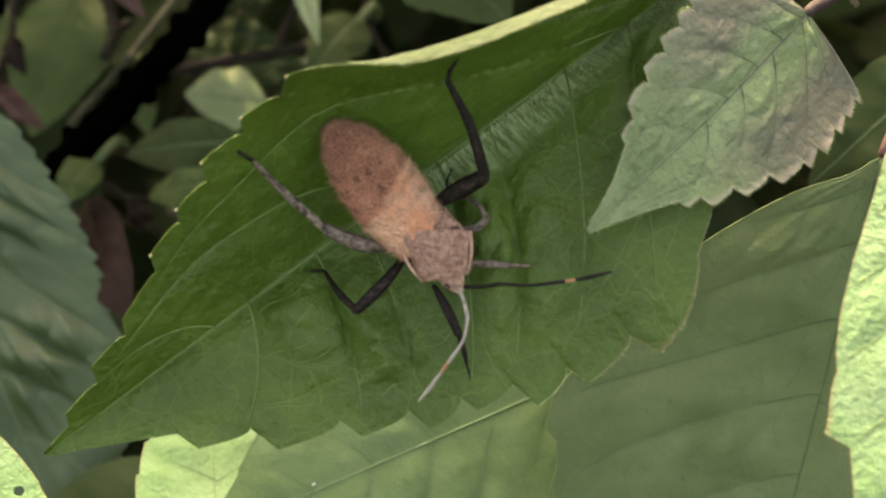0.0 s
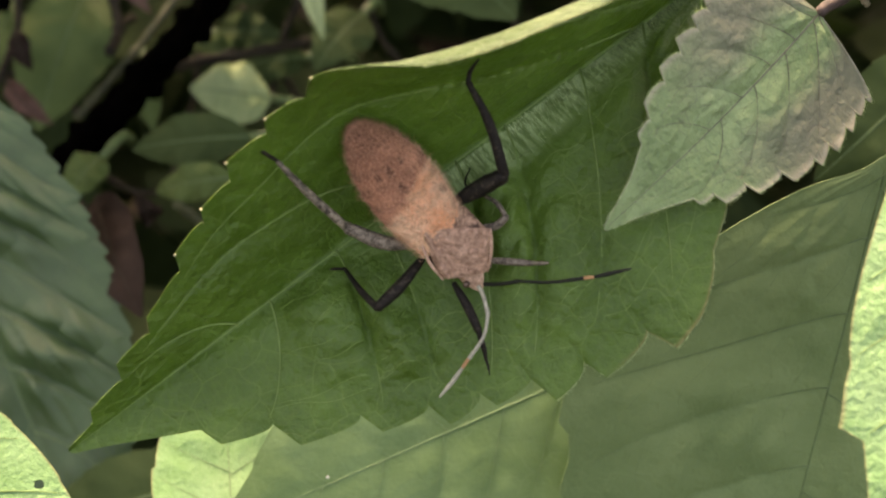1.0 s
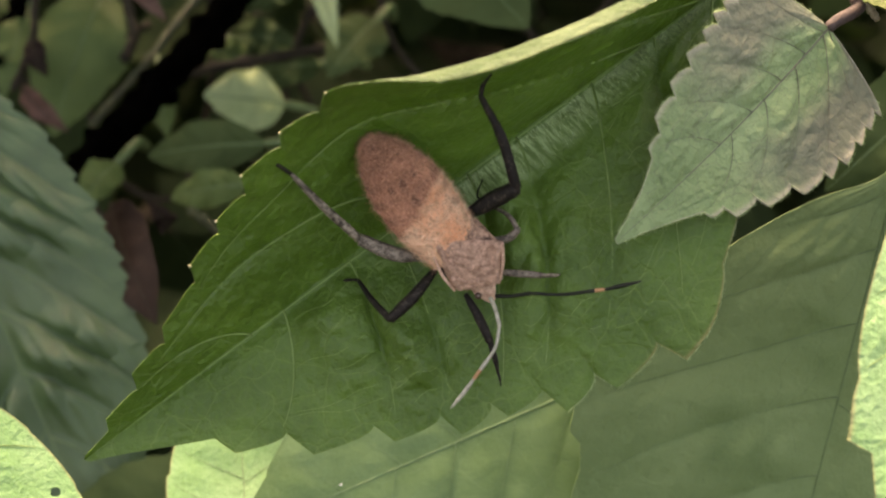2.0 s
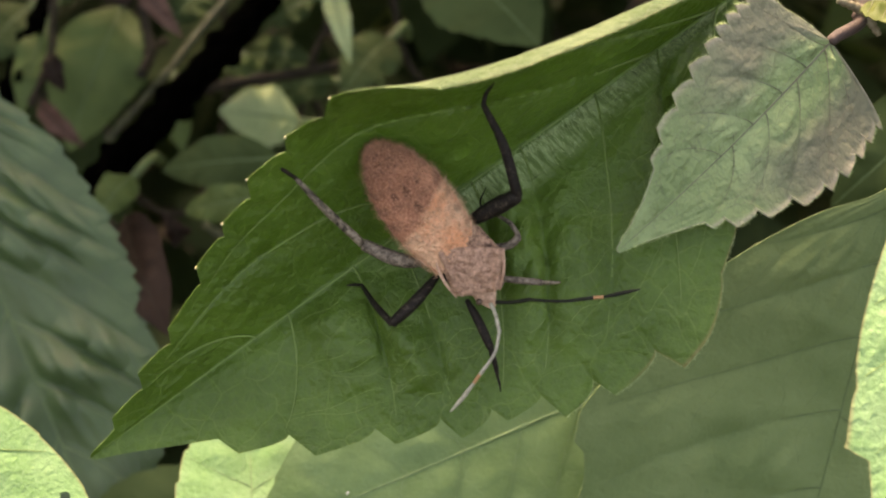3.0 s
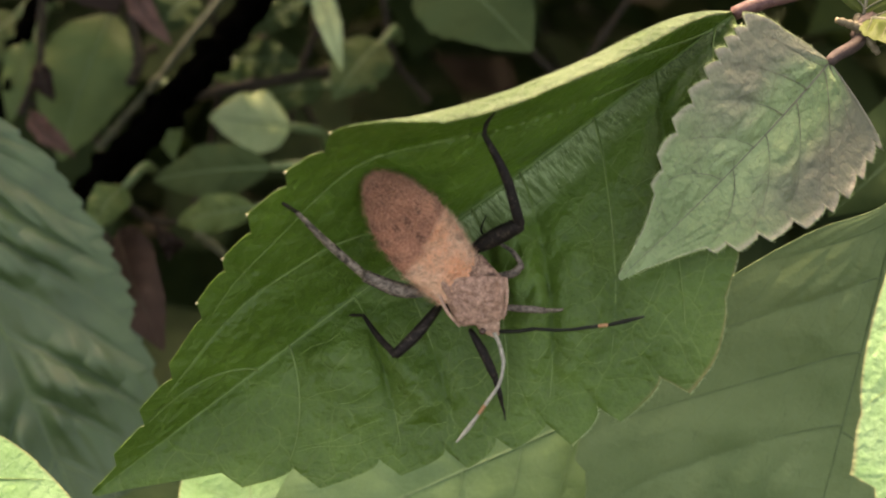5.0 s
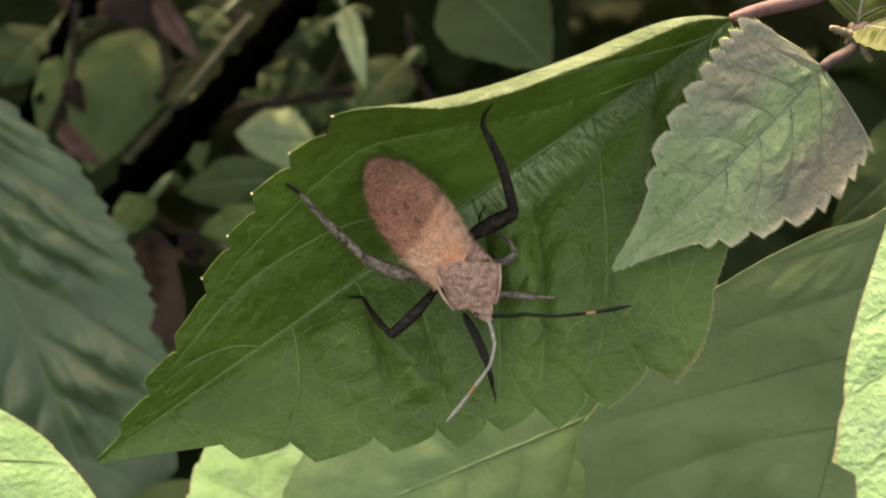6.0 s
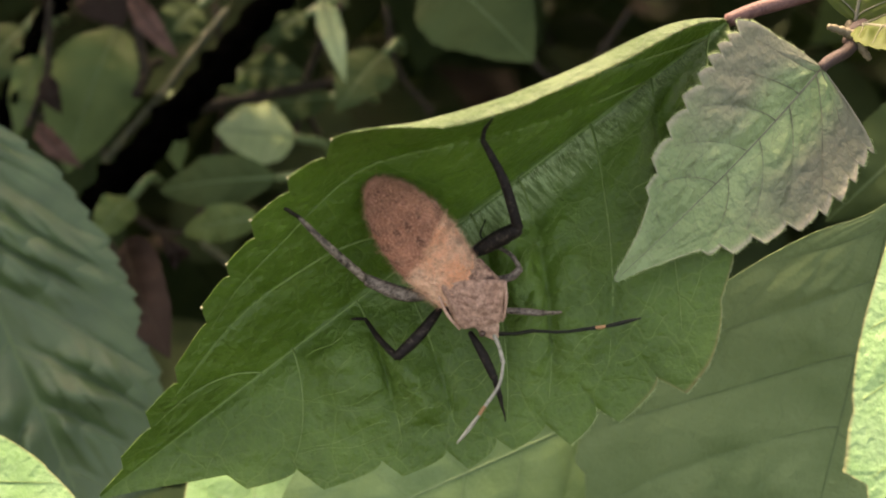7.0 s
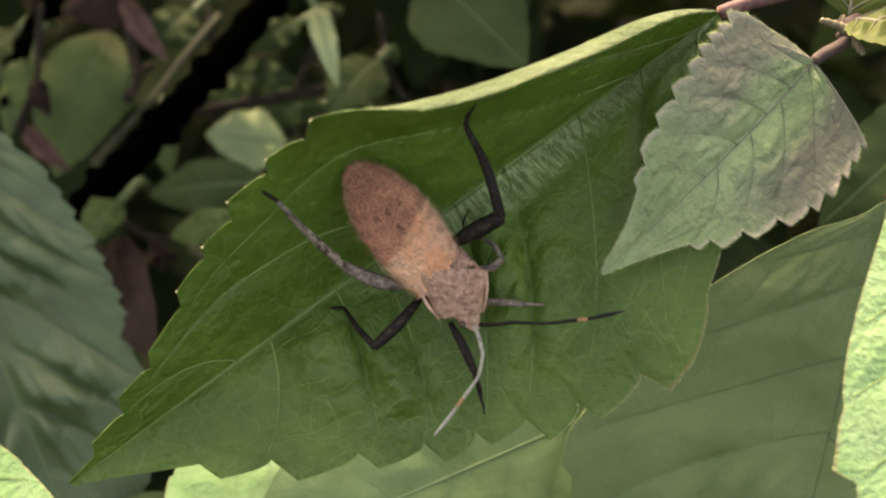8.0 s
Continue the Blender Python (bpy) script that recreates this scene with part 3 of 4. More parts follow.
young = leaf("leaf", small_blade, seat((0.0265, 0.1031, 0.5359), (0.0098, 0.0862, 0.5292), (0.185, -0.865, 0.466)), YOUNG, YOUNG_BACK, VEIN_PURPLE,
     stalk=((0.0272, 0.1037, 0.5361), (0.0287, 0.1050, 0.5361), (0.0300, 0.1069, 0.5361)), fine=260, across=50, width=0.34, ladder=0.17, stalk_width=0.7, stalk_material=STALK_BROWN,
     label="small young toothed leaf, green flushed with purple, pale hairy margin")
margin_hairs(young, small_blade, 900, 14, (0.03, 0.98), 0.00030, DOWN_AND_SHEEN, "short pale hairs along the margin")
big_blade = Blade(0.0620, (0.0190, 0.0228), 0.44, 0.9, 8, {1: 0.0006, -1: 0.0010}, {1: ((0, 10, -4, 1), (1, 8, -4, 1)), -1: ((0, 2, 0, 1), (0.2, 4, 6, 1), (0.4, 4, 8, 1), (0.65, 6, 2, 1), (1, 8, -8, 1))},
                  pucker=0.0008, seed=12, crease=0.45, quilt=0.45,
                  rim={-1: ((0.00, 0.0002), (0.03, 0.0018), (0.06, 0.0057), (0.10, 0.0090), (0.15, 0.0126), (0.20, 0.0154), (0.25, 0.0175), (0.30, 0.0194), (0.35, 0.0213), (0.40, 0.0224), (0.45, 0.0220),
                            (0.50, 0.0207), (0.55, 0.0206), (0.60, 0.0196), (0.70, 0.0156), (0.80, 0.0101), (0.90, 0.0050), (1.00, 0.0002))},
                  tips={1: (0.3, 0.4, 0.5, 0.6, 0.7, 0.8, 0.9), -1: (0.257, 0.34, 0.448, 0.555, 0.64, 0.73, 0.82)},
                  ribs={-1: ((0.03, 0.13), (0.12, 0.27), (0.23, 0.40), (0.34, 0.52), (0.46, 0.64), (0.60, 0.76), (0.74, 0.88)), 1: ((0.05, 0.2), (0.2, 0.4), (0.35, 0.55), (0.5, 0.7), (0.65, 0.82))})
leaf("leaf", big_blade, seat((0.0361, 0.1091, 0.5185), (0.0259, 0.0856, 0.4687), (0.000, -0.870, 0.490)), SOFT, SOFT_BACK, VEIN_SOFT,
     stalk=((0.0375, 0.1114, 0.5212), (0.0392, 0.1139, 0.5272)), fine=340, across=64, stalk_material=STALK_PINK, rib_width=0.8, width=0.6, ladder=0.2, label="large dull green leaf with quilted surface in soft shade")
bright_blade = Blade(0.0420, (0.0075, 0.0075), 0.47, 0.9, 3, {1: 0.0006, -1: 0.0014}, {1: ((0, 6, -10, 1), (1, 4, -4, 1)), -1: ((0, 6, -6, 1), (1, 4, -4, 1))},
                     veins=6, slant=0.2, pucker=0.0007, seed=15, crease=0.8, quilt=0.4,
                     rim={-1: ((0.00, 0.0002), (0.03, 0.0040), (0.10, 0.0062), (0.15, 0.0065), (0.20, 0.0069), (0.25, 0.0073), (0.30, 0.0077), (0.35, 0.0080), (0.40, 0.0082), (0.45, 0.0082),
                               (0.50, 0.0078), (0.55, 0.0071), (0.60, 0.0067), (0.70, 0.0060), (0.80, 0.0051), (0.90, 0.0030), (1.00, 0.0002))},
                     tips={1: (0.3, 0.5, 0.7), -1: (0.578, 0.80)})
leaf("leaf", bright_blade, seat((0.0367, 0.0922, 0.5357), (0.0300, 0.0582, 0.5138), (0.000, 0.110, 0.994)), PALE, PALE_BACK, VEIN,
     stalk=((0.0353, 0.0959, 0.5369), (0.0361, 0.1018, 0.5378)), fine=120, across=26, label="bright sunlit yellow-green leaf")
left_blade = Blade(0.0670, (0.0178, 0.0170), 0.47, 0.85, 13, {1: 0.0007, -1: 0.0007}, {1: ((0, 10, -10, 1), (1, 6, -6, 1)), -1: ((0, 14, -10, 1), (1, 8, -8, 1))},
                   veins=7, slant=0.42, pucker=0.0024, seed=21, crease=0.55, quilt=0.35,
                   rim={1: ((0.00, 0.0002), (0.06, 0.0044), (0.12, 0.0082), (0.19, 0.0105), (0.25, 0.0127), (0.31, 0.0142), (0.38, 0.0149), (0.44, 0.0158), (0.50, 0.0162), (0.56, 0.0159), (0.62, 0.0154), (0.69, 0.0150),
                            (0.75, 0.0141), (0.81, 0.0124), (0.88, 0.0096), (0.94, 0.0054), (1.00, 0.0002))},
                   tips={1: (0.14, 0.21, 0.288, 0.333, 0.375, 0.436, 0.475, 0.511, 0.545, 0.578, 0.634, 0.689, 0.746, 0.802, 0.86), -1: (0.2, 0.3, 0.4, 0.5, 0.6, 0.7, 0.8, 0.9)})
leaf("leaf", left_blade, seat((-0.0696, 0.1657, 0.4941), (-0.0421, 0.1222, 0.4501), (-0.050, -0.870, 0.490)), SHADE, SHADE_BACK, VEIN_SOFT,
     stalk=((-0.0746, 0.1700, 0.4977), (-0.0788, 0.1735, 0.4987)), fine=280, across=60, label="blue-green toothed leaf with strongly quilted veins")
corner_blade = Blade(0.0400, (0.0085, 0.0085), 0.4, 0.9, 6, 0.02, veins=5, pucker=0.0003, seed=25)
leaf("leaf", corner_blade, seat((-0.0524, 0.0965, 0.5065), (-0.0260, 0.0739, 0.4920), (0.000, 0.037, 0.999)), PALE, PALE_BACK, VEIN,
     stalk=((-0.0560, 0.1012, 0.5091), (-0.0606, 0.1033, 0.5084)), fine=360, across=70, hole=(0.4925, 1, 0.80, 0.00042), label="bright yellow-green leaf with a small round hole")
under_blade = Blade(0.0421, (0.0120, 0.0112), 0.42, 0.9, 8, 0.05, {1: ((0, -3, -10, 1), (1, -3, -8, 1)), -1: ((0, 8, -4, 1), (1, 6, -4, 1))},
                    veins=6, slant=0.26, pucker=0.0004, seed=31, crease=0.8,
                    rim={-1: ((0.00, 0.0002), (0.05, 0.0044), (0.10, 0.0065), (0.20, 0.0091), (0.30, 0.0102), (0.40, 0.0112), (0.50, 0.0109), (0.60, 0.0103), (0.70, 0.0091), (0.80, 0.0068), (0.90, 0.0032), (1.00, 0.0002))})
under = leaf("leaf", under_blade, seat((0.0171, 0.1086, 0.4965), (-0.0216, 0.0960, 0.4855), (0.000, -0.660, 0.750)), MILD, SOFT_BACK, VEIN_MILD,
     stalk=((0.0190, 0.1100, 0.4962), (0.0235, 0.1140, 0.4950), (0.0300, 0.1180, 0.4960)), fine=120, across=30, width=0.35, rib_width=2.0, label="pale green leaf lying under the insect's leaf")
speck(under, (-0.01157, 0.09970, 0.48890), 0.00011)
light_blade = Blade(0.0268, (0.0070, 0.0062), 0.46, 0.55, 7, 0.05, veins=5, pucker=0.0005, seed=33)
leaf("leaf", light_blade, seat((-0.0189, 0.0873, 0.4849), (-0.0223, 0.1135, 0.4889), (0.060, -0.150, 0.985)), PALE, PALE_BACK, VEIN_MILD,
     stalk=((-0.0185, 0.0850, 0.4830), (-0.0180, 0.0820, 0.4780)), fine=80, across=20, width=0.5, label="pale sunlit leaf beneath the insect's leaf")

# ---- background ----
def twig(points, thick, material, label, name="twig"):
    """A bare stem with small knots."""
    root = new(name)
    line = smooth_line(points, 8)
    root.matrix_world = pose(*line[0])
    bm = bmesh.new()
    tube(bm, [p - line[0] for p in line], [thick * (1 + 0.12 * math.sin(i * 1.7) + (0.35 if i % 11 == 5 else 0)) for i in range(len(line))], 10)
    part("stem", bm, material, root)
    if name == "branch":
        for k in (0.3, 0.55, 0.8):
            i = int(k * (len(line) - 1))
            way = (line[i + 1] - line[i]).orthogonal().normalized()
            bm = bmesh.new()
            start = line[i] - line[0]
            tube(bm, smooth_line([start, start + way * thick * 1.3, start + way * thick * 2.2 + Vector((0, 0, thick))], 4), [thick * 0.55 * (1 - 0.06 * j) for j in range(9)], 8)
            part("knot", bm, material, root)
    return tagged(root, label, name)


twig(((-0.0600, 0.1755, 0.4560), (-0.0557, 0.1828, 0.4582), (-0.0514, 0.1897, 0.4602), (-0.0462, 0.1978, 0.4622), (-0.0421, 0.2055, 0.4637), (-0.0371, 0.2148, 0.4655), (-0.0309, 0.2254, 0.4690), (-0.0262, 0.2347, 0.4710)), 0.0025, BARK_SHADED,
     "thick bare branch among the leaves, darkened as in deep shade", "branch")
twig(((-0.0788, 0.2069, 0.4471), (-0.0744, 0.2163, 0.4538), (-0.0717, 0.2240, 0.4586), (-0.0692, 0.2321, 0.4623), (-0.0656, 0.2398, 0.4654)), 0.0019, BARK_SHADED, "bare branch among the leaves, darkened as in deep shade", "branch")
twig(((-0.0552, 0.1996, 0.4566), (-0.0518, 0.2040, 0.4588), (-0.0475, 0.2110, 0.4610), (-0.0430, 0.2186, 0.4640), (-0.0383, 0.2261, 0.4669)), 0.0006, TWIG_GREEN, "pale green stem beside a darkened branch", "stem")
twig(((-0.0529, 0.2237, 0.4706), (-0.0511, 0.2175, 0.4661), (-0.0500, 0.2131, 0.4637), (-0.0506, 0.2075, 0.4632)), 0.0008, TWIG, "thin brown twig in the undergrowth")
twig(((-0.0653, 0.2217, 0.4715), (-0.0651, 0.2155, 0.4671), (-0.0650, 0.2105, 0.4641), (-0.0668, 0.2028, 0.4609)), 0.0006, TWIG, "thin brown twig in the undergrowth")
twig(((-0.0476, 0.2088, 0.4567), (-0.0408, 0.2114, 0.4583), (-0.0331, 0.2141, 0.4582), (-0.0200, 0.2174, 0.4589)), 0.0009, TWIG, "thin brown twig in the undergrowth")
twig(((-0.0508, 0.1752, 0.4603), (-0.0468, 0.1734, 0.4566), (-0.0443, 0.1717, 0.4530)), 0.0008, TWIG, "thin brown twig in the undergrowth")
twig(((-0.0384, 0.1813, 0.4552), (-0.0351, 0.1790, 0.4540), (-0.0318, 0.1762, 0.4522)), 0.0006, TWIG_GREEN, "pale green stem in the undergrowth", "stem")

for a, b, c in (((-0.0727, 0.2141, 0.4538), (-0.0607, 0.2142, 0.4570), (-0.0489, 0.2204, 0.4612)), ((-0.0684, 0.2226, 0.4577), (-0.0604, 0.2169, 0.4509), (-0.0563, 0.2055, 0.4404)), ((-0.0407, 0.2295, 0.4660), (-0.0393, 0.2192, 0.4536), (-0.0430, 0.2055, 0.4404)),
                ((-0.0331, 0.2284, 0.4583), (-0.0258, 0.2208, 0.4493), (-0.0205, 0.2160, 0.4404)), ((-0.0202, 0.2313, 0.4649), (-0.0254, 0.2226, 0.4577), (-0.0283, 0.2168, 0.4477)), ((-0.0129, 0.2290, 0.4653), (-0.0111, 0.2226, 0.4577), (-0.0058, 0.2197, 0.4511)),
                ((-0.0520, 0.1913, 0.4546), (-0.0454, 0.1886, 0.4514), (-0.0375, 0.1908, 0.4508)), ((0.0068, 0.2307, 0.4673), (0.0104, 0.2238, 0.4591), (0.0177, 0.2209, 0.4525)), ((0.0261, 0.2249, 0.4667), (0.0199, 0.2192, 0.4599), (0.0156, 0.2164, 0.4534))):
    twig((a, b, c), 0.00055, TWIG, "thin brown twig in the undergrowth")


def back_leaf(base, tip, facing, half, skin, back, label, seed=1, arch=0.002, curl=0):
    length = (Vector(tip) - Vector(base)).length
    b = Blade(length, (half, half), 0.42, 0.9, 8, 0.05, {1: ((0, 12 + curl, -8 + curl * 2, 1), (1, 8, -8, 1)), -1: ((0, 12, -8 - curl, 1), (1, 8, -8, 1))},
              arch=arch, veins=5, pucker=0.0003, wave=0.0006, seed=seed)
    place = seat(base, tip, Vector(facing) + Vector((0, -0.12, -0.05)))
    away = place.translation - (place.to_3x3() @ Vector((0.005, 0, 0.001)))
    return leaf("leaf", b, place, skin, back, VEIN_SOFT if skin not in (DEAD, ROSY) else TWIG, stalk=None if skin in (DEAD, ROSY) else (away, away - (place.to_3x3() @ Vector((0.003, 0, 0.005)))), fine=50, across=12,
                side_veins=False, label=label)


PALE_FAR, SHADED_FAR, DRY_FAR = "pale green leaf deep in the undergrowth", "leaf deep in the undergrowth, green darkened as in shade", "withered brown leaf in the undergrowth"
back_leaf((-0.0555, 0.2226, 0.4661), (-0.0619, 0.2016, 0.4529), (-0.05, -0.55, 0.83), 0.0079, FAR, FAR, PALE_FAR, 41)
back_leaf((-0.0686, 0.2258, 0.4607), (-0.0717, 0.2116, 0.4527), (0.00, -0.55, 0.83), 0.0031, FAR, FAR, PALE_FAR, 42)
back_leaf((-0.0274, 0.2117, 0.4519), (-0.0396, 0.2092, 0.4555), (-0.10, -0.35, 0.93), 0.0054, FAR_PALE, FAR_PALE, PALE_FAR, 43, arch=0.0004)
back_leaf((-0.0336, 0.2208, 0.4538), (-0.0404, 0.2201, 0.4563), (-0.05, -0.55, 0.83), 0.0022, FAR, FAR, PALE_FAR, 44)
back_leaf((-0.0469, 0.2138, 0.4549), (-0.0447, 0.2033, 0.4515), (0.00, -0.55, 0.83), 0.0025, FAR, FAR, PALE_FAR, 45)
back_leaf((-0.0370, 0.2264, 0.4545), (-0.0261, 0.2246, 0.4552), (0.05, -0.55, 0.83), 0.0032, DULL_SHADED, DULL_SHADED, SHADED_FAR, 46)
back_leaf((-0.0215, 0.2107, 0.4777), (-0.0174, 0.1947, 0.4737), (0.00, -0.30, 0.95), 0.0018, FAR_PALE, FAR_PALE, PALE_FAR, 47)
back_leaf((-0.0047, 0.2048, 0.4860), (0.0090, 0.1857, 0.4827), (0.00, -0.55, 0.83), 0.0080, DULL_SHADED, DULL_SHADED, SHADED_FAR, 48)
back_leaf((-0.0271, 0.1837, 0.4651), (-0.0444, 0.1856, 0.4614), (0.05, -0.55, 0.83), 0.0038, DULL_SHADED, DULL_SHADED, SHADED_FAR, 49)
back_leaf((-0.0222, 0.2207, 0.4535), (-0.0365, 0.2173, 0.4528), (-0.05, -0.55, 0.83), 0.0033, DULL_SHADED, DULL_SHADED, SHADED_FAR, 50)
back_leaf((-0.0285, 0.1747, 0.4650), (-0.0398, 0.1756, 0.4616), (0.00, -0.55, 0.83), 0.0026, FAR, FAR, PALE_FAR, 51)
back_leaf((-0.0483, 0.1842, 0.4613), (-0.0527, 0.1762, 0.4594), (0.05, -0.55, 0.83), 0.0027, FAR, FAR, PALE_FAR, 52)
back_leaf((-0.0129, 0.2201, 0.4621), (-0.0200, 0.2060, 0.4607), (-0.05, -0.55, 0.83), 0.0045, DULL_SHADED, DULL_SHADED, SHADED_FAR, 53)
back_leaf((-0.0729, 0.2309, 0.4608), (-0.0793, 0.2198, 0.4568), (0.00, -0.55, 0.83), 0.0056, DULL_SHADED, DULL_SHADED, PALE_FAR, 54)
back_leaf((-0.0441, 0.2332, 0.4631), (-0.0498, 0.2256, 0.4601), (0.05, -0.55, 0.83), 0.0037, DULL_SHADED, DULL_SHADED, PALE_FAR, 55)
back_leaf((-0.0264, 0.2325, 0.4618), (-0.0345, 0.2274, 0.4588), (-0.05, -0.55, 0.83), 0.0028, DULL_SHADED, DULL_SHADED, SHADED_FAR, 56)
back_leaf((-0.0432, 0.1572, 0.4755), (-0.0354, 0.1384, 0.4728), (0.10, -0.80, 0.55), 0.0042, DEAD, DEAD, DRY_FAR, 57, curl=25)
back_leaf((-0.0643, 0.1990, 0.4641), (-0.0568, 0.1925, 0.4606), (0.10, -0.80, 0.50), 0.0018, ROSY, ROSY, DRY_FAR, 58, curl=25)
back_leaf((-0.0510, 0.2155, 0.4763), (-0.0433, 0.2061, 0.4708), (0.10, -0.80, 0.50), 0.0019, ROSY, ROSY, DRY_FAR, 59, curl=25)
back_leaf((-0.0645, 0.2091, 0.4655), (-0.0617, 0.2040, 0.4623), (0.10, -0.80, 0.55), 0.0019, DEAD, DEAD, DRY_FAR, 60, curl=25)
back_leaf((-0.0583, 0.2281, 0.4730), (-0.0534, 0.2174, 0.4692), (0.10, -0.80, 0.55), 0.0054, DEAD, DEAD, DRY_FAR, 61, curl=25)
back_leaf((-0.0367, 0.1599, 0.4707), (-0.0387, 0.1577, 0.4760), (0.10, -0.80, 0.55), 0.0014, DEAD, DEAD, DRY_FAR, 63, curl=25)
back_leaf((0.0514, 0.1400, 0.5086), (0.0371, 0.1328, 0.4969), (0.095, -0.547, 0.832), 0.0048, DULL_SHADED, DULL_SHADED, "leaf behind the young leaf, green darkened as in shade", 54)
back_leaf((-0.0251, 0.1231, 0.4635), (-0.0479, 0.1213, 0.4552), (0.000, -0.549, 0.836), 0.0052, DULL_SHADED, DULL_SHADED, "dark green leaf in deep shade", 55)


# holes kept in the added foliage so that sun reaches some far leaves
SUN_GAPS = [(Vector((-0.0317, 0.2201, 0.4470)), 0.052), (Vector((-0.0572, 0.2181, 0.4554)), 0.020)]


def foliage(name, count, seed, low, high, material, label):
    """Many leaves of one hedge, in one mesh, with gaps through which the sun falls."""
    rng = np.random.default_rng(seed)
    b = Blade(1.0, (0.33, 0.33), 0.38, 1.0, 8, 0.05, veins=5, pucker=0.01, arch=0.05)
    us, ss = np.linspace(0, 1, 13), np.array([0, 0.5, 1.0])
    uu, tt = np.meshgrid(us, ss, indexing="ij")
    unit = np.concatenate([b.at(uu, -1, tt)[:, :0:-1], b.at(uu, 1, tt)], 1)
    cols = unit.shape[1]
    i = np.arange(len(us) - 1)[:, None] * cols + np.arange(cols - 1)[None]
    quad = np.stack([i, i + cols, i + cols + 1, i + 1], -1).reshape(-1, 4)
    flat = unit.reshape(-1, 3)
    verts, faces = [], []
    for k in range(count):
        size = rng.uniform(0.03, 0.065)
        turn = np.array(Euler((rng.normal(0, 0.45), rng.normal(0.35, 0.4), rng.uniform(0, 6.28))).to_matrix())
        spot = rng.uniform(low, high)
        # rounded, uneven outline
        reach = np.sum(np.abs((spot - np.add(low, high) / 2) / (np.subtract(high, low) / 2)) ** 4)
        if reach > 1.0 + 0.5 * noise.noise(Vector(spot) * 7.0):
            continue
        if any((Vector(spot) - p).cross(SUN_TO).length < r and (Vector(spot) - p).dot(SUN_TO) > 0.03 for p, r in SUN_GAPS):
            continue
        faces.append(quad + len(verts) * len(flat))
        verts.append((flat * size) @ turn.T + spot)
    mesh = bpy.data.meshes.new(name)
    mesh.from_pydata(np.concatenate(verts).tolist(), [], np.concatenate(faces).tolist())
    mesh.materials.append(material)
    mesh.shade_smooth()
    return tagged(new(name, mesh), label, "foliage", kind="stuff")


foliage("foliage", 1900, 5, (-0.55, 0.30, 0.04), (0.55, 0.85, 0.32), DEEP_SHADE, "dense undergrowth leaves, green darkened as in shade")
# added dark layer that covers sunlit ground seen through the gaps
foliage("foliage", 2600, 9, (-0.9, 0.72, 0.02), (0.9, 1.45, 0.30), DEEP_SHADE, "low darkened leaves added behind the hedge to hide sunlit soil")
# hedge continued above the view, and an unseen overhang, both added as shade
foliage("foliage", 3600, 6, (-0.8, 0.38, 0.28), (0.8, 0.90, 0.62), DEEP_SHADE, "dense darkened hedge leaves, carried up past the view for shade")
foliage("foliage", 1350, 7, (-0.42, 0.225, 0.53), (0.32, 0.42, 0.615), DEEP_SHADE, "unseen leaves added above the undergrowth to shade it")

rng = random.Random(3)
for k in range(16):
    foot = Vector((-0.72 + 0.096 * k + rng.uniform(-0.03, 0.03), rng.uniform(0.48, 0.80), -0.01))
    twig([foot, foot + Vector((rng.uniform(-0.03, 0.03), rng.uniform(-0.04, 0.02), 0.2)), foot + Vector((rng.uniform(-0.05, 0.05), rng.uniform(-0.10, 0.02), 0.40)),
          foot + Vector((rng.uniform(-0.07, 0.07), rng.uniform(-0.2, 0.0), 0.58))], 0.0026, TWIG, "woody brown stem of the hedge rising from the soil", "stem")

# ---- the plant's stem ----
plant = new("plant_stem")
plant.matrix_world = pose(*(0.0409, 0.1121, 0.5345))
here = plant.matrix_world.inverted()


def shoot(name, points, thick, thin, label=""):
    bm = bmesh.new()
    line = smooth_line([here @ Vector(p) for p in points])
    tube(bm, line, [thick + (thin - thick) * i / len(line) + 0.00006 * math.sin(i * 2.1) for i in range(len(line))], 12)
    return part(name, bm, STALK_BROWN, plant, label)


shoot("stem", ((0.0521, 0.0438, 0.4188), (0.0518, 0.0800, 0.4620), (0.0481, 0.1024, 0.5042), (0.0431, 0.1110, 0.5269), (0.0392, 0.1133, 0.5359), (0.0360, 0.1140, 0.5398), (0.0329, 0.1149, 0.5440)), 0.0016, 0.0009)
shoot("side_shoot", ((0.0380, 0.1138, 0.5380), (0.0344, 0.1116, 0.5372), (0.0316, 0.1090, 0.5366), (0.0299, 0.1074, 0.5365), (0.0292, 0.1064, 0.5359)), 0.0008, 0.00062)
for a, b, c in (((0.0293, 0.1063, 0.5367), (0.0285, 0.1063, 0.5371), (0.0273, 0.1060, 0.5377)), ((0.0295, 0.1062, 0.5365), (0.0300, 0.1055, 0.5360), (0.0304, 0.1045, 0.5357)),
                ((0.0297, 0.1063, 0.5367), (0.0302, 0.1062, 0.5366), (0.0305, 0.1058, 0.5363)), ((0.0294, 0.1073, 0.5363), (0.0293, 0.1076, 0.5367), (0.0295, 0.1082, 0.5367))):
    bud = shoot("bud", (a, b, c), 0.00042, 0.00024, "short blunt pale bud")
    bud.data.materials[0] = BUD
tagged(plant, "hairy purplish plant stem with small pale buds", "plant stem")
fresh_blade = Blade(0.0090, (0.0034, 0.0034), 0.4, 0.75, 8, 0.07, veins=4, pucker=0.0006, arch=0.0008, seed=71)
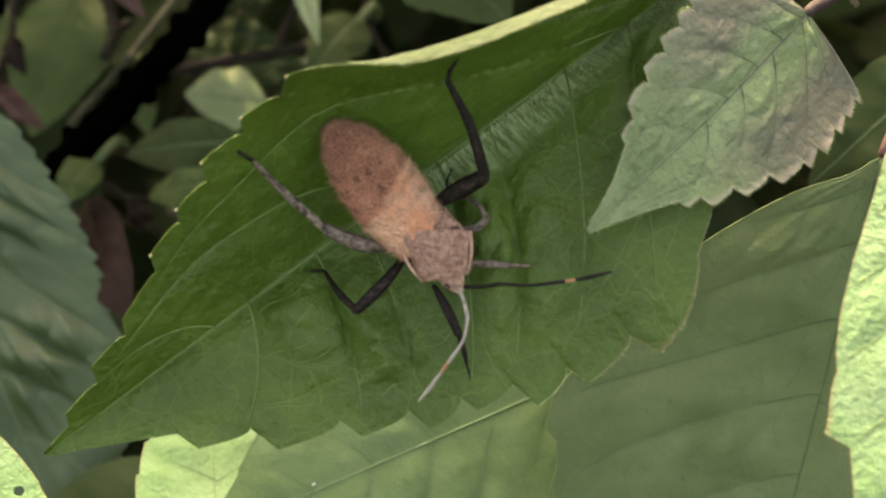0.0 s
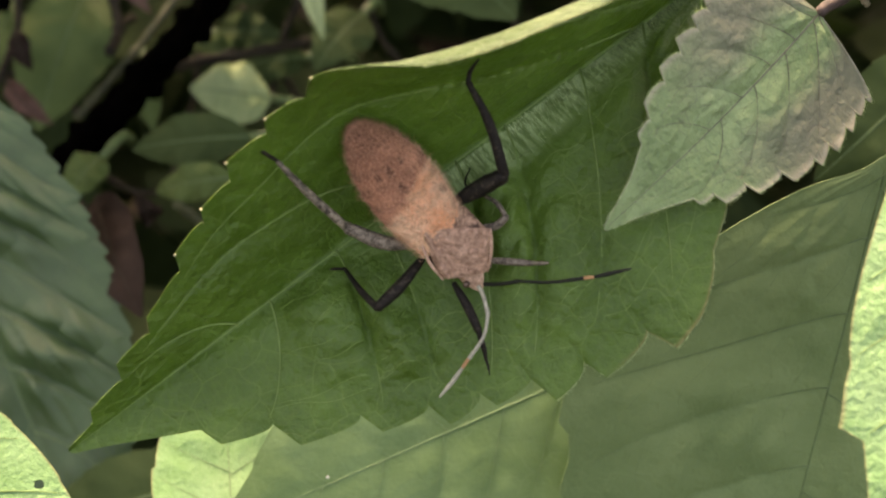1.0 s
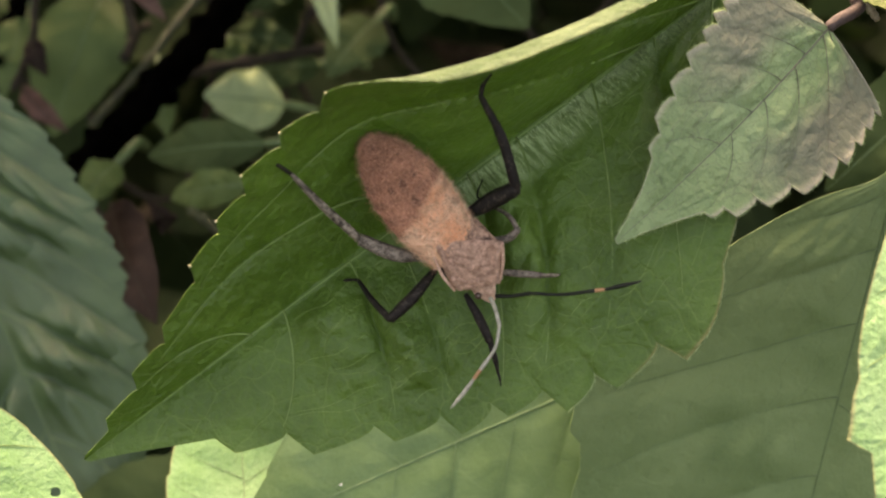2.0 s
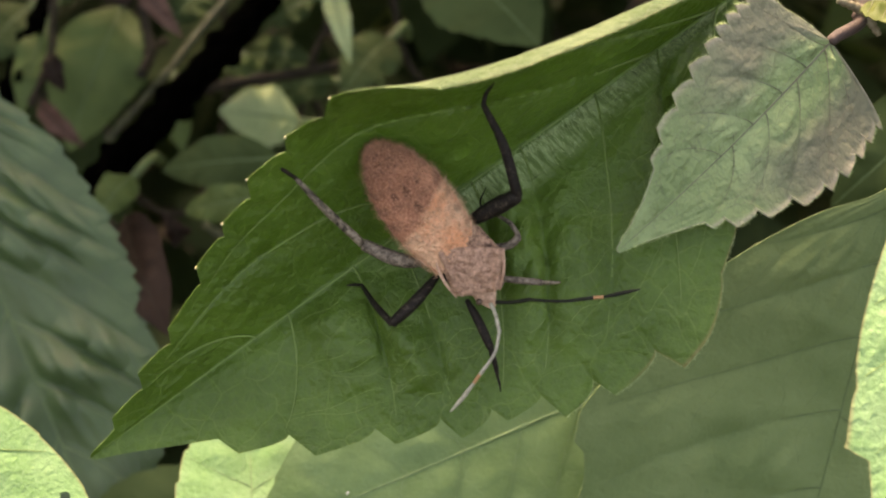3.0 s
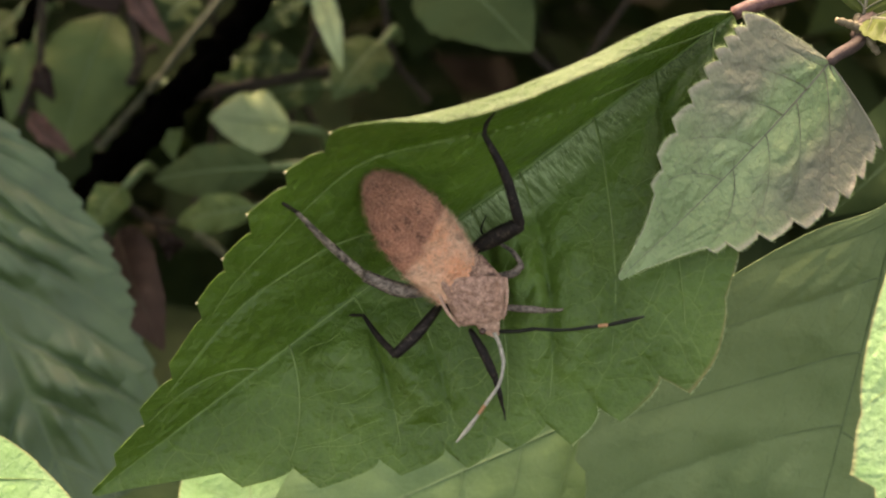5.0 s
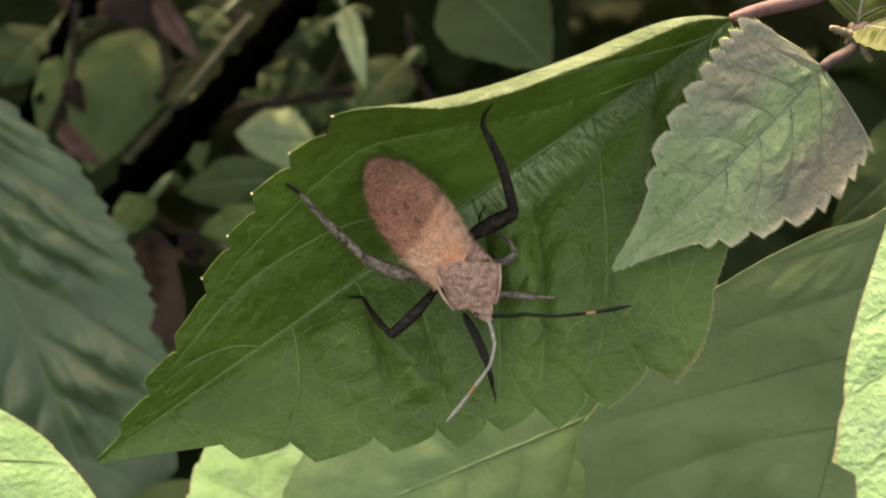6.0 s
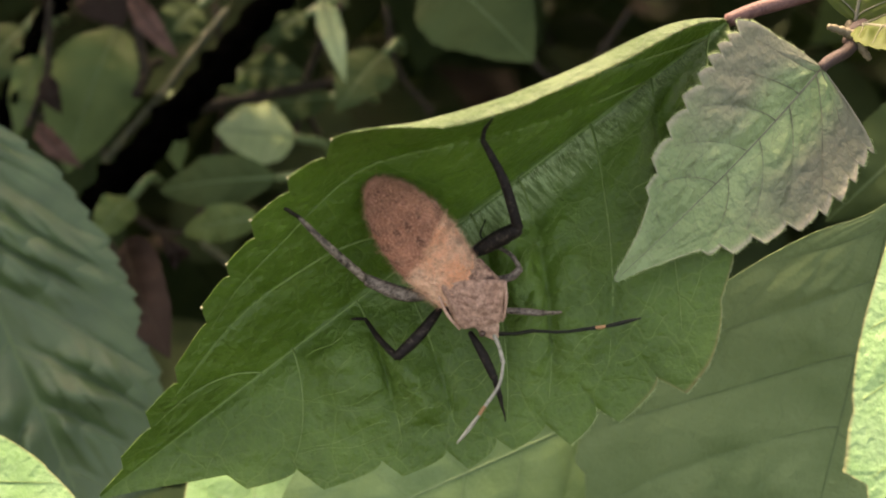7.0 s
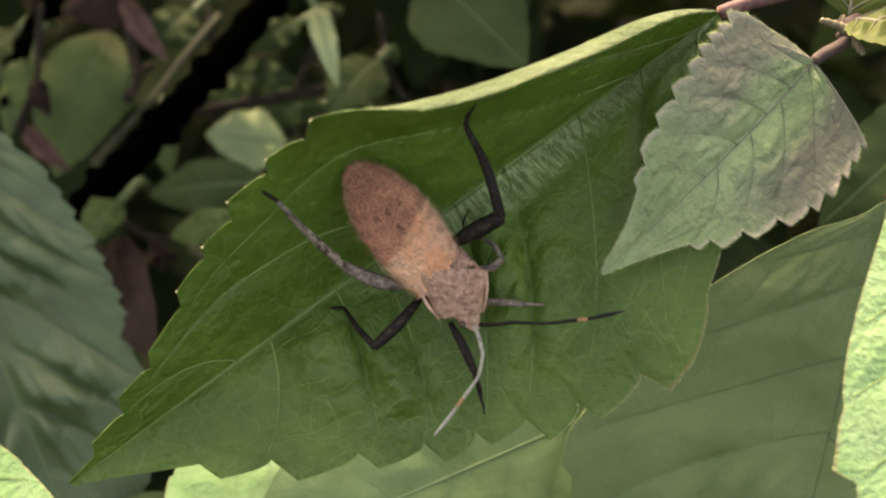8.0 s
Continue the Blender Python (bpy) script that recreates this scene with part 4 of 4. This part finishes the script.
for base, tip, facing in (((0.0298, 0.1079, 0.5370), (0.0318, 0.1151, 0.5412), (-0.10, -0.45, 0.88)), ((0.0301, 0.1077, 0.5368), (0.0358, 0.1010, 0.5378), (0.10, -0.25, 0.96))):
    leaf("leaf", fresh_blade, seat(base, tip, facing), FRESH, FRESH, VEIN_PURPLE, fine=80, across=16, width=0.6,
         label="fresh yellow-green leaf at the shoot tip", group="shoot tip leaves")

# ---- the insect ----
def abdomen_material():
    m, nt, skin, out = shader("abdomen")
    at = nt.nodes.new("ShaderNodeTexCoord").outputs["Object"]
    cut = nt.nodes.new("ShaderNodeSeparateXYZ")
    nt.links.new(at, cut.inputs[0])
    ragged = calc(nt, "ADD", cut.outputs[0], calc(nt, "MULTIPLY", calc(nt, "SUBTRACT", speckle(nt, at, 900.0), 0.5), 0.0012))
    # sun patch on the front, rear left in shade, both put into the colour
    sun_patch = span(nt, calc(nt, "ADD", ragged, calc(nt, "MULTIPLY", cut.outputs[1], 0.45)), -0.0013, -0.0006)
    blotch = span(nt, speckle(nt, at, 300.0, 4.0), 0.35, 0.65)
    rear = mix(nt, blotch, (0.38, 0.165, 0.095), (0.66, 0.310, 0.185))
    fore = mix(nt, blotch, (0.94, 0.430, 0.220), (1.0, 0.660, 0.420))
    colour = mix(nt, sun_patch, rear, fore)
    end = span(nt, ragged, -0.0066, -0.0036, 1.0, 0.0)
    colour = mix(nt, calc(nt, "MULTIPLY", end, 0.6), colour, (0.12, 0.060, 0.040))
    for x, y, r in ((-2.9, -0.28, 0.42), (-1.45, -0.2, 0.46), (-3.0, -1.2, 0.3), (-3.0, 0.8, 0.3)):
        gap = nt.nodes.new("ShaderNodeVectorMath")
        gap.operation = "DISTANCE"
        gap.inputs[1].default_value = (x * MM, y * MM, 0.0)
        flat = nt.nodes.new("ShaderNodeVectorMath")
        flat.operation = "MULTIPLY"
        flat.inputs[1].default_value = (0.7, 1.0, 0.0)
        nt.links.new(at, flat.inputs[0])
        nt.links.new(flat.outputs[0], gap.inputs[0])
        gap.inputs[1].default_value = (x * 0.7 * MM, y * MM, 0.0)
        rag = calc(nt, "ADD", gap.outputs["Value"], calc(nt, "MULTIPLY", calc(nt, "SUBTRACT", speckle(nt, at, 2200.0), 0.5), 0.0006))
        colour = mix(nt, span(nt, rag, r * 0.3 * MM, r * MM, 0.85, 0.0), colour, (0.075, 0.035, 0.022))
    y_mm = calc(nt, "MULTIPLY", cut.outputs[1], 1000.0)
    bowed = calc(nt, "ADD", calc(nt, "MULTIPLY", ragged, 1000.0), calc(nt, "MULTIPLY", calc(nt, "MULTIPLY", y_mm, y_mm), 0.10))
    segment = calc(nt, "FRACT", calc(nt, "ADD", calc(nt, "MULTIPLY", bowed, 0.74), 20.0), 0.0)
    crease = calc(nt, "MULTIPLY", span(nt, calc(nt, "ABSOLUTE", calc(nt, "SUBTRACT", segment, 0.5), 0.0), 0.0, 0.26, 1.0, 0.0), span(nt, ragged, -0.0004, 0.0014, 1.0, 0.25))
    colour = mix(nt, calc(nt, "MULTIPLY", crease, 0.24), colour, (0.085, 0.040, 0.026))
    flank = span(nt, calc(nt, "ABSOLUTE", calc(nt, "ADD", y_mm, 0.15), 0.0), 1.75, 2.25)
    colour = mix(nt, calc(nt, "MULTIPLY", flank, span(nt, calc(nt, "ABSOLUTE", calc(nt, "SUBTRACT", segment, 0.5), 0.0), 0.1, 0.35, 0.4, 0.0)), colour, (0.06, 0.032, 0.022))
    wrinkle = span(nt, speckle(nt, at, 1500.0, 4.0, 0.7), 0.42, 0.62)
    colour = mix(nt, calc(nt, "MULTIPLY", wrinkle, 0.3), colour, (0.24, 0.092, 0.045))
    pits = nt.nodes.new("ShaderNodeTexVoronoi")
    pits.inputs["Scale"].default_value = 4300.0
    nt.links.new(at, pits.inputs["Vector"])
    spots = calc(nt, "MULTIPLY", span(nt, pits.outputs["Distance"], 0.20, 0.50, 1.0, 0.0), span(nt, speckle(nt, at, 1700.0), 0.35, 0.6))
    colour = mix(nt, calc(nt, "MULTIPLY", spots, 0.34), colour, (0.045, 0.022, 0.014))
    fine = speckle(nt, at, 5200.0, 3.0, 0.7)
    colour = mix(nt, span(nt, fine, 0.42, 0.70, 0.0, 0.5), colour, (0.85, 0.42, 0.25))
    nt.links.new(colour, skin.inputs["Base Color"])
    skin.inputs["Roughness"].default_value = 0.75
    skin.inputs["Specular IOR Level"].default_value = 0.25
    relief = node(nt, "ShaderNodeBump", Strength=1.0, Distance=0.00035)
    nt.links.new(calc(nt, "ADD", fine, calc(nt, "MULTIPLY", pits.outputs["Distance"], 1.0)), relief.inputs["Height"])
    nt.links.new(relief.outputs[0], skin.inputs["Normal"])
    return m


ABDOMEN = abdomen_material()
SHIELD = plain_material("thorax", (0.25, 0.145, 0.098), (0.60, 0.375, 0.260), 2800.0, 0.75, 1.0, 3.0, 0.25, 0.0002)
EDGE = plain_material("shield_edge", (0.34, 0.205, 0.140), (0.64, 0.420, 0.300), 1500.0, 0.75, 0.9, 3.0, 0.25)
PAD = plain_material("wing_pad", (0.075, 0.042, 0.028), (0.44, 0.265, 0.175), 1600.0, 0.75, 0.9, 3.0, 0.25)
LIMB = plain_material("limb_dark", (0.010, 0.008, 0.006), (0.095, 0.078, 0.054), 2400.0, 0.6, 0.6, 3.0, 0.14, low=0.49, high=0.76)
# left feeler: the sky's reflection painted as a paler base colour
FEELER_SKYLIT = plain_material("feeler_skylit", (0.13, 0.13, 0.095), (0.34, 0.33, 0.25), 900.0, 0.35, 0.2, 3.0, 0.5)
THIGH = plain_material("thigh_grey", (0.045, 0.036, 0.027), (0.27, 0.222, 0.168), 2400.0, 0.7, 0.6, 3.0, 0.15, low=0.36, high=0.68)
SHIN = plain_material("limb_grey", (0.016, 0.013, 0.009), (0.30, 0.250, 0.180), 1200.0, 0.5, 0.6, 3.0, 0.2)
FEELER = plain_material("feeler_dark", (0.004, 0.005, 0.003), (0.014, 0.016, 0.010), 1500.0, 0.45, 0.2, 3.0, 0.15)
JOINT = plain_material("feeler_joint", (0.24, 0.12, 0.05), (0.36, 0.20, 0.09), 1500.0, 0.5, 0.2)
# lighter copy of the hair colour, imitating sunlight on the abdomen's front
HAIR_SUNLIT = plain_material("hair_sunlit", (0.62, 0.32, 0.17), (0.95, 0.62, 0.40), 1500.0, 0.6, 0.1)
HAIR = plain_material("hair", (0.36, 0.165, 0.092), (0.70, 0.350, 0.220), 1500.0, 0.6, 0.1)
EYE = plain_material("eye", (0.05, 0.025, 0.015), (0.09, 0.05, 0.03), 3000.0, 0.3, 0.2, 3.0, 0.6)

insect = new("bug")
insect.empty_display_size = 0.004
insect.matrix_world = pose(-0.00323, 0.08810, 0.53013, 40.52, 46.48, -33.39)


def body(name, sections, material, label="", rough=0.00004, around=48, parent=None):
    """A body part from cross-sections in mm: x, y, z, half width, height above, depth below."""
    rows = np.array(sections)
    xs = np.interp(np.linspace(0, 1, 70), np.linspace(0, 1, len(rows)), rows[:, 0])
    soft = [np.interp(xs, rows[:, 0], rows[:, k]) for k in range(6)]
    for k in range(1, 6):
        pad = np.concatenate([[soft[k][0]] * 2, soft[k], [soft[k][-1]] * 2])
        soft[k] = np.convolve(pad, [0.1, 0.2, 0.4, 0.2, 0.1], "valid")
    bm = bmesh.new()
    rings = []
    for x, y, z, w, up, low in zip(xs, *soft[1:]):
        ring = []
        for j in range(around):
            a = math.tau * j / around
            c, t = math.cos(a), math.sin(a)
            p = Vector((x, y + w * math.copysign(abs(c) ** 0.85, c), z + (up if t > 0 else low) * math.copysign(abs(t) ** 1.1, t))) * MM
            p += (p - Vector((x, y, z)) * MM).normalized() * rough * noise.noise(p * 2600)
            ring.append(bm.verts.new(p))
        rings.append(ring)
    for a, b in zip(rings, rings[1:]):
        for j in range(around):
            bm.faces.new((a[j], a[(j + 1) % around], b[(j + 1) % around], b[j]))
    bm.faces.new(rings[0][::-1])
    bm.faces.new(rings[-1])
    bmesh.ops.recalc_face_normals(bm, faces=bm.faces)
    return part(name, bm, material, parent or insect, label)


def build_abdomen():
    rows = []
    for i in range(41):
        q = (i / 40) ** 1.7
        x = -6.75 + 10.2 * q
        round_end = math.sin(min(1, 0.002 + q / 0.50) * math.pi / 2) ** 0.52
        w = 2.58 * round_end * (1 - 0.30 * (max(0, q - 0.6) / 0.4) ** 1.5)
        ring = 0.11 * math.sin(q * math.pi * 15) * (1 - 0.5 * q)
        rows.append((x, -0.42 + 0.45 * q, 0.0, w + ring * 0.5 + 0.02, 0.15 + 1.25 * round_end * math.sin(0.5 + q * 2.0) ** 0.7 + ring, 0.1 + 0.9 * round_end))
    return body("abdomen", rows, ABDOMEN, "hairy orange-brown abdomen, its front painted lighter as if sunlit")


def bristles(front, count, seed, material, label):
    """Short stiff hairs on the front or the rear of the abdomen."""
    rng = np.random.default_rng(seed)
    bm = bmesh.new()
    hull = [ob for ob in insect.children if ob.name.startswith("abdomen")][0].data
    faces = [p for p in hull.polygons if p.center.z > -0.0004 and len(p.vertices) == 4 and (p.center.x + 0.45 * p.center.y > -0.0010) == front]
    for k in rng.choice(len(faces), count):
        p = faces[k]
        n = p.normal + Vector(rng.normal(0, 0.35, 3)) + Vector((-0.5, 0, 0))
        n.normalize()
        root = p.center + Vector(rng.normal(0, 0.00006, 3)) - n * 0.00003
        side = n.orthogonal().normalized() * 0.000011
        tip = bm.verts.new(root + n * rng.uniform(0.00022, 0.00070))
        ring = [bm.verts.new(root + side), bm.verts.new(root + n.cross(side)), bm.verts.new(root - side - n.cross(side))]
        for i in range(3):
            bm.faces.new((ring[i], ring[(i + 1) % 3], tip))
    return part("bristles", bm, material, insect, label)


def limb(name, points, radii, material, parent, label="", steps=5, sides=10):
    line = smooth_line([Vector(p) * MM for p in points], steps)
    r = np.interp(np.linspace(0, 1, len(line)), np.linspace(0, 1, len(radii)), radii)
    bm = bmesh.new()
    tube(bm, line, [v * MM * (1 + 0.06 * noise.noise(p * 4000)) for v, p in zip(r, line)], sides)
    return part(name, bm, material, parent, label)


def plate(name, corners, lift, material, label=""):
    """A domed four-cornered plate, in mm, with a thin rim."""
    a, b, c, d = (Vector(p) for p in corners)
    bm = bmesh.new()
    n = 40
    for top in (1, 0):
        grid = []
        for i in range(n + 1):
            for j in range(n + 1):
                u, v = i / n, j / n
                m, o = 2 * u - 1, 2 * v - 1
                # rounded corners and a waist
                u = 0.5 + 0.5 * m * (1 - 0.10 * o * o)
                v = 0.5 + 0.5 * o * (1 - 0.14 * m * m - 0.06 * math.cos(m * 3.1))
                p = a.lerp(b, u).lerp(d.lerp(c, u), v)
                edge = max(0.0, (1 - m * m) * (1 - o * o)) ** 0.45
                ridge = 0.16 * math.exp(-(o / 0.10) ** 2) * (1 - m * m) + 0.36 * math.exp(-((abs(o) - 0.80) / 0.09) ** 2) + 0.12 * math.exp(-((m + 0.2 - 0.3 * abs(o)) / 0.12) ** 2)
                up = lift * edge + (ridge + 0.22 * noise.noise(p * 1.8) + 0.14 * noise.noise(p * 4.0) + 0.06 * noise.noise(p * 9.0)) * min(1.0, lift * 2) if top else -0.25 - 0.3 * edge
                grid.append(bm.verts.new((p + Vector((0, 0, up))) * MM))
        for i in range(n):
            for j in range(n):
                k = i * (n + 1) + j
                face = (grid[k], grid[k + 1], grid[k + n + 2], grid[k + n + 1])
                bm.faces.new(face)
        if top:
            first = grid
    ring = [i for i in range(n + 1)] + [(i * (n + 1) + n) for i in range(1, n + 1)] + [n * (n + 1) + j for j in range(n - 1, -1, -1)] + [i * (n + 1) for i in range(n - 1, 0, -1)]
    for k in range(len(ring)):
        i, j = ring[k], ring[(k + 1) % len(ring)]
        bm.faces.new((first[i], first[j], grid[j], grid[i]))
    bmesh.ops.recalc_face_normals(bm, faces=bm.faces)
    return part(name, bm, material, insect, label)


def build_insect():
    build_abdomen()
    body("thorax", [(1.8, 0.1, -0.5, 0.9, 0.5, 0.7), (2.6, 0.1, -0.4, 1.9, 0.9, 0.9), (4.2, 0.15, -0.4, 1.8, 0.8, 0.9), (5.6, 0.1, -0.6, 1.1, 0.6, 0.7), (6.2, 0.05, -0.7, 0.5, 0.3, 0.4)],
         LIMB, "dark underside of the thorax")
    # the neck shield: rear right, rear left, front left, front right
    plate("scutellum", ((1.39, 0.64, 0.25), (3.02, -0.61, 1.05), (3.98, 1.55, 1.32), (2.02, 1.71, 0.56)), 0.16, PAD, "small brown triangular plate")
    plate("wing_pad", ((1.30, 1.43, 0.13), (3.31, 1.22, 1.00), (4.54, 2.90, 1.01), (2.19, 2.62, -0.02)), 0.16, PAD, "short brown wing pad")
    plate("wing_pad", ((1.80, -1.76, -0.08), (2.80, -1.75, 0.30), (3.35, -0.04, 1.01), (1.82, -0.30, 0.43)), 0.16, PAD, "short brown wing pad")
    plate("pronotum", ((1.40, -1.21, 0.71), (5.49, -1.77, 0.37), (6.82, 1.18, 1.12), (4.26, 3.30, 1.57)), 0.55, SHIELD, "grey-brown grainy neck shield with raised edges")
    for a, b, c in (((1.81, -1.17, 0.68), (3.71, -1.69, 0.82), (5.47, -1.66, 0.37)), ((4.35, 3.04, 1.59), (5.63, 2.15, 1.51), (6.73, 1.17, 1.00))):
        limb("ridge", (a, b, c), [0.06, 0.13, 0.11, 0.06], EDGE, insect, "pale raised ridge of the neck shield")
    head = body("head", [(5.0, 0.35, -0.2, 0.70, 0.55, 0.45), (5.8, 0.32, -0.12, 1.02, 0.66, 0.5), (6.5, 0.25, -0.2, 0.92, 0.60, 0.5), (7.2, 0.15, -0.35, 0.60, 0.46, 0.4), (7.8, 0.10, -0.55, 0.22, 0.24, 0.2)], EDGE,
                "small pale brown pointed head")
    bristles(False, 2700, 8, HAIR, "fine brown hairs")
    bristles(True, 1900, 9, HAIR_SUNLIT, "fine orange hairs, coloured lighter as if sunlit")
    for p in ((6.39, 1.47, 0.94), (6.71, -0.52, 0.28)):
        bm = bmesh.new()
        bmesh.ops.create_icosphere(bm, subdivisions=2, radius=0.26 * MM, matrix=Matrix.Translation(Vector(p) * MM))
        part("eye", bm, EYE, head)
    LEG_THICK = (0.20, 0.32, 0.37, 0.36, 0.30)
    legs = (
        ("hind", ((2.62, -1.75, -1.36), (1.00, -3.52, -0.63), (-1.35, -4.92, -0.45)), ((-1.35, -4.92, -0.45), (-5.02, -5.58, 1.14), (-8.11, -5.95, 2.21)), ((-8.11, -5.95, 2.21), (-9.08, -6.28, 2.64), (-9.66, -6.49, 2.85)), 1.1, THIGH, SHIN),
        ("hind", ((1.74, 2.09, -0.91), (1.80, 4.15, 0.12), (1.86, 5.96, 1.35)), ((1.86, 5.96, 1.35), (-1.60, 7.09, 1.95), (-4.82, 7.55, 1.98)), ((-4.82, 7.55, 1.98), (-5.35, 8.10, 2.09), (-5.71, 8.97, 2.64)), 1.32, LIMB, LIMB),
        ("mid", ((3.70, -1.96, -1.17), (4.12, -4.27, -0.08), (4.39, -6.48, 0.17)), ((4.39, -6.48, 0.17), (2.96, -6.80, -1.50), (1.45, -6.87, -3.60)), ((1.45, -6.87, -3.60), (1.12, -7.53, -4.37), (0.87, -8.38, -4.72)), 0.92, LIMB, LIMB),
        ("mid", ((3.89, 2.05, -0.52), (4.59, 3.45, 0.21), (4.47, 4.43, 0.60)), ((4.47, 4.43, 0.60), (3.53, 4.53, -0.99), (2.51, 3.94, -3.01)), ((2.51, 3.94, -3.01), (1.68, 3.64, -4.37), (1.01, 4.67, -4.90)), 0.62, THIGH, THIGH),
        ("front", ((6.33, -1.19, -0.70), (8.11, -1.38, -0.07), (9.91, -1.74, 0.35)), ((9.91, -1.74, 0.35), (11.25, -2.19, 0.18), (12.04, -2.53, 0.02)), ((12.04, -2.53, 0.02), (12.58, -2.70, -0.09), (13.11, -2.97, -0.20)), 0.72, LIMB, LIMB),
        ("front", ((5.96, 1.26, -0.15), (7.02, 2.60, 0.24), (8.18, 3.94, 0.24)), ((8.18, 3.94, 0.24), (8.80, 4.59, -0.46), (9.21, 5.11, -0.89)), ((9.21, 5.11, -0.89), (9.59, 5.77, -1.13), (9.92, 6.24, -1.28)), 0.55, THIGH, SHIN),
    )
    for kind, thigh, shin, foot, k, one, two in legs:
        femur = limb("femur", thigh, [v * k * 1.3 for v in LEG_THICK], one, insect)
        limb("tibia", shin, [0.30 * k, 0.27 * k, 0.15 * k], two, femur)
        limb("tarsus", foot, [0.13 * k, 0.12 * k, 0.05 * k], LIMB, femur)
    feelers = (
        (((7.32, 0.48, 0.90), (7.81, 1.36, 1.60), (8.28, 2.52, 2.29)), ((8.28, 2.52, 2.29), (9.48, 4.19, 2.91), (10.53, 6.19, 3.30)), ((10.53, 6.19, 3.30), (10.87, 6.79, 3.36)), ((10.87, 6.79, 3.36), (11.35, 7.93, 3.45), (11.92, 9.20, 3.35)), FEELER),
        (((7.22, 0.08, 0.88), (7.83, -0.07, 1.60), (8.85, -0.53, 2.39)), ((8.85, -0.53, 2.39), (9.85, -1.67, 2.78), (10.48, -3.39, 2.89)), ((10.48, -3.39, 2.89), (10.72, -4.09, 2.93)), ((10.72, -4.09, 2.93), (11.19, -5.27, 2.61), (11.61, -6.61, 2.28)), FEELER_SKYLIT),
    )
    for one, two, ring, last, material in feelers:
        root = limb("antenna", one, [0.16, 0.14, 0.15], material, insect, "thin dark jointed feeler")
        limb("antenna_segment", two, [0.12, 0.12, 0.14], material, root)
        limb("antenna_joint", ring, [0.13, 0.13], JOINT, root, "orange ring on the feeler")
        limb("antenna_segment", last, [0.11, 0.16, 0.15, 0.06], material, root)
    tagged(insect, "orange-brown hairy true bug standing on a green leaf", "bug")


build_insect()


def motions():
    turns = [(t, pose(*PIVOT) @ pose(0, 0, 0, rx, ry, rz) @ pose(*PIVOT).inverted()) for t, rx, ry, rz in SWAY]
    for thing in (main_leaf, insect):
        rest = thing.matrix_world.copy()
        walk(thing, [(t, m @ rest) for t, m in turns])


motions()
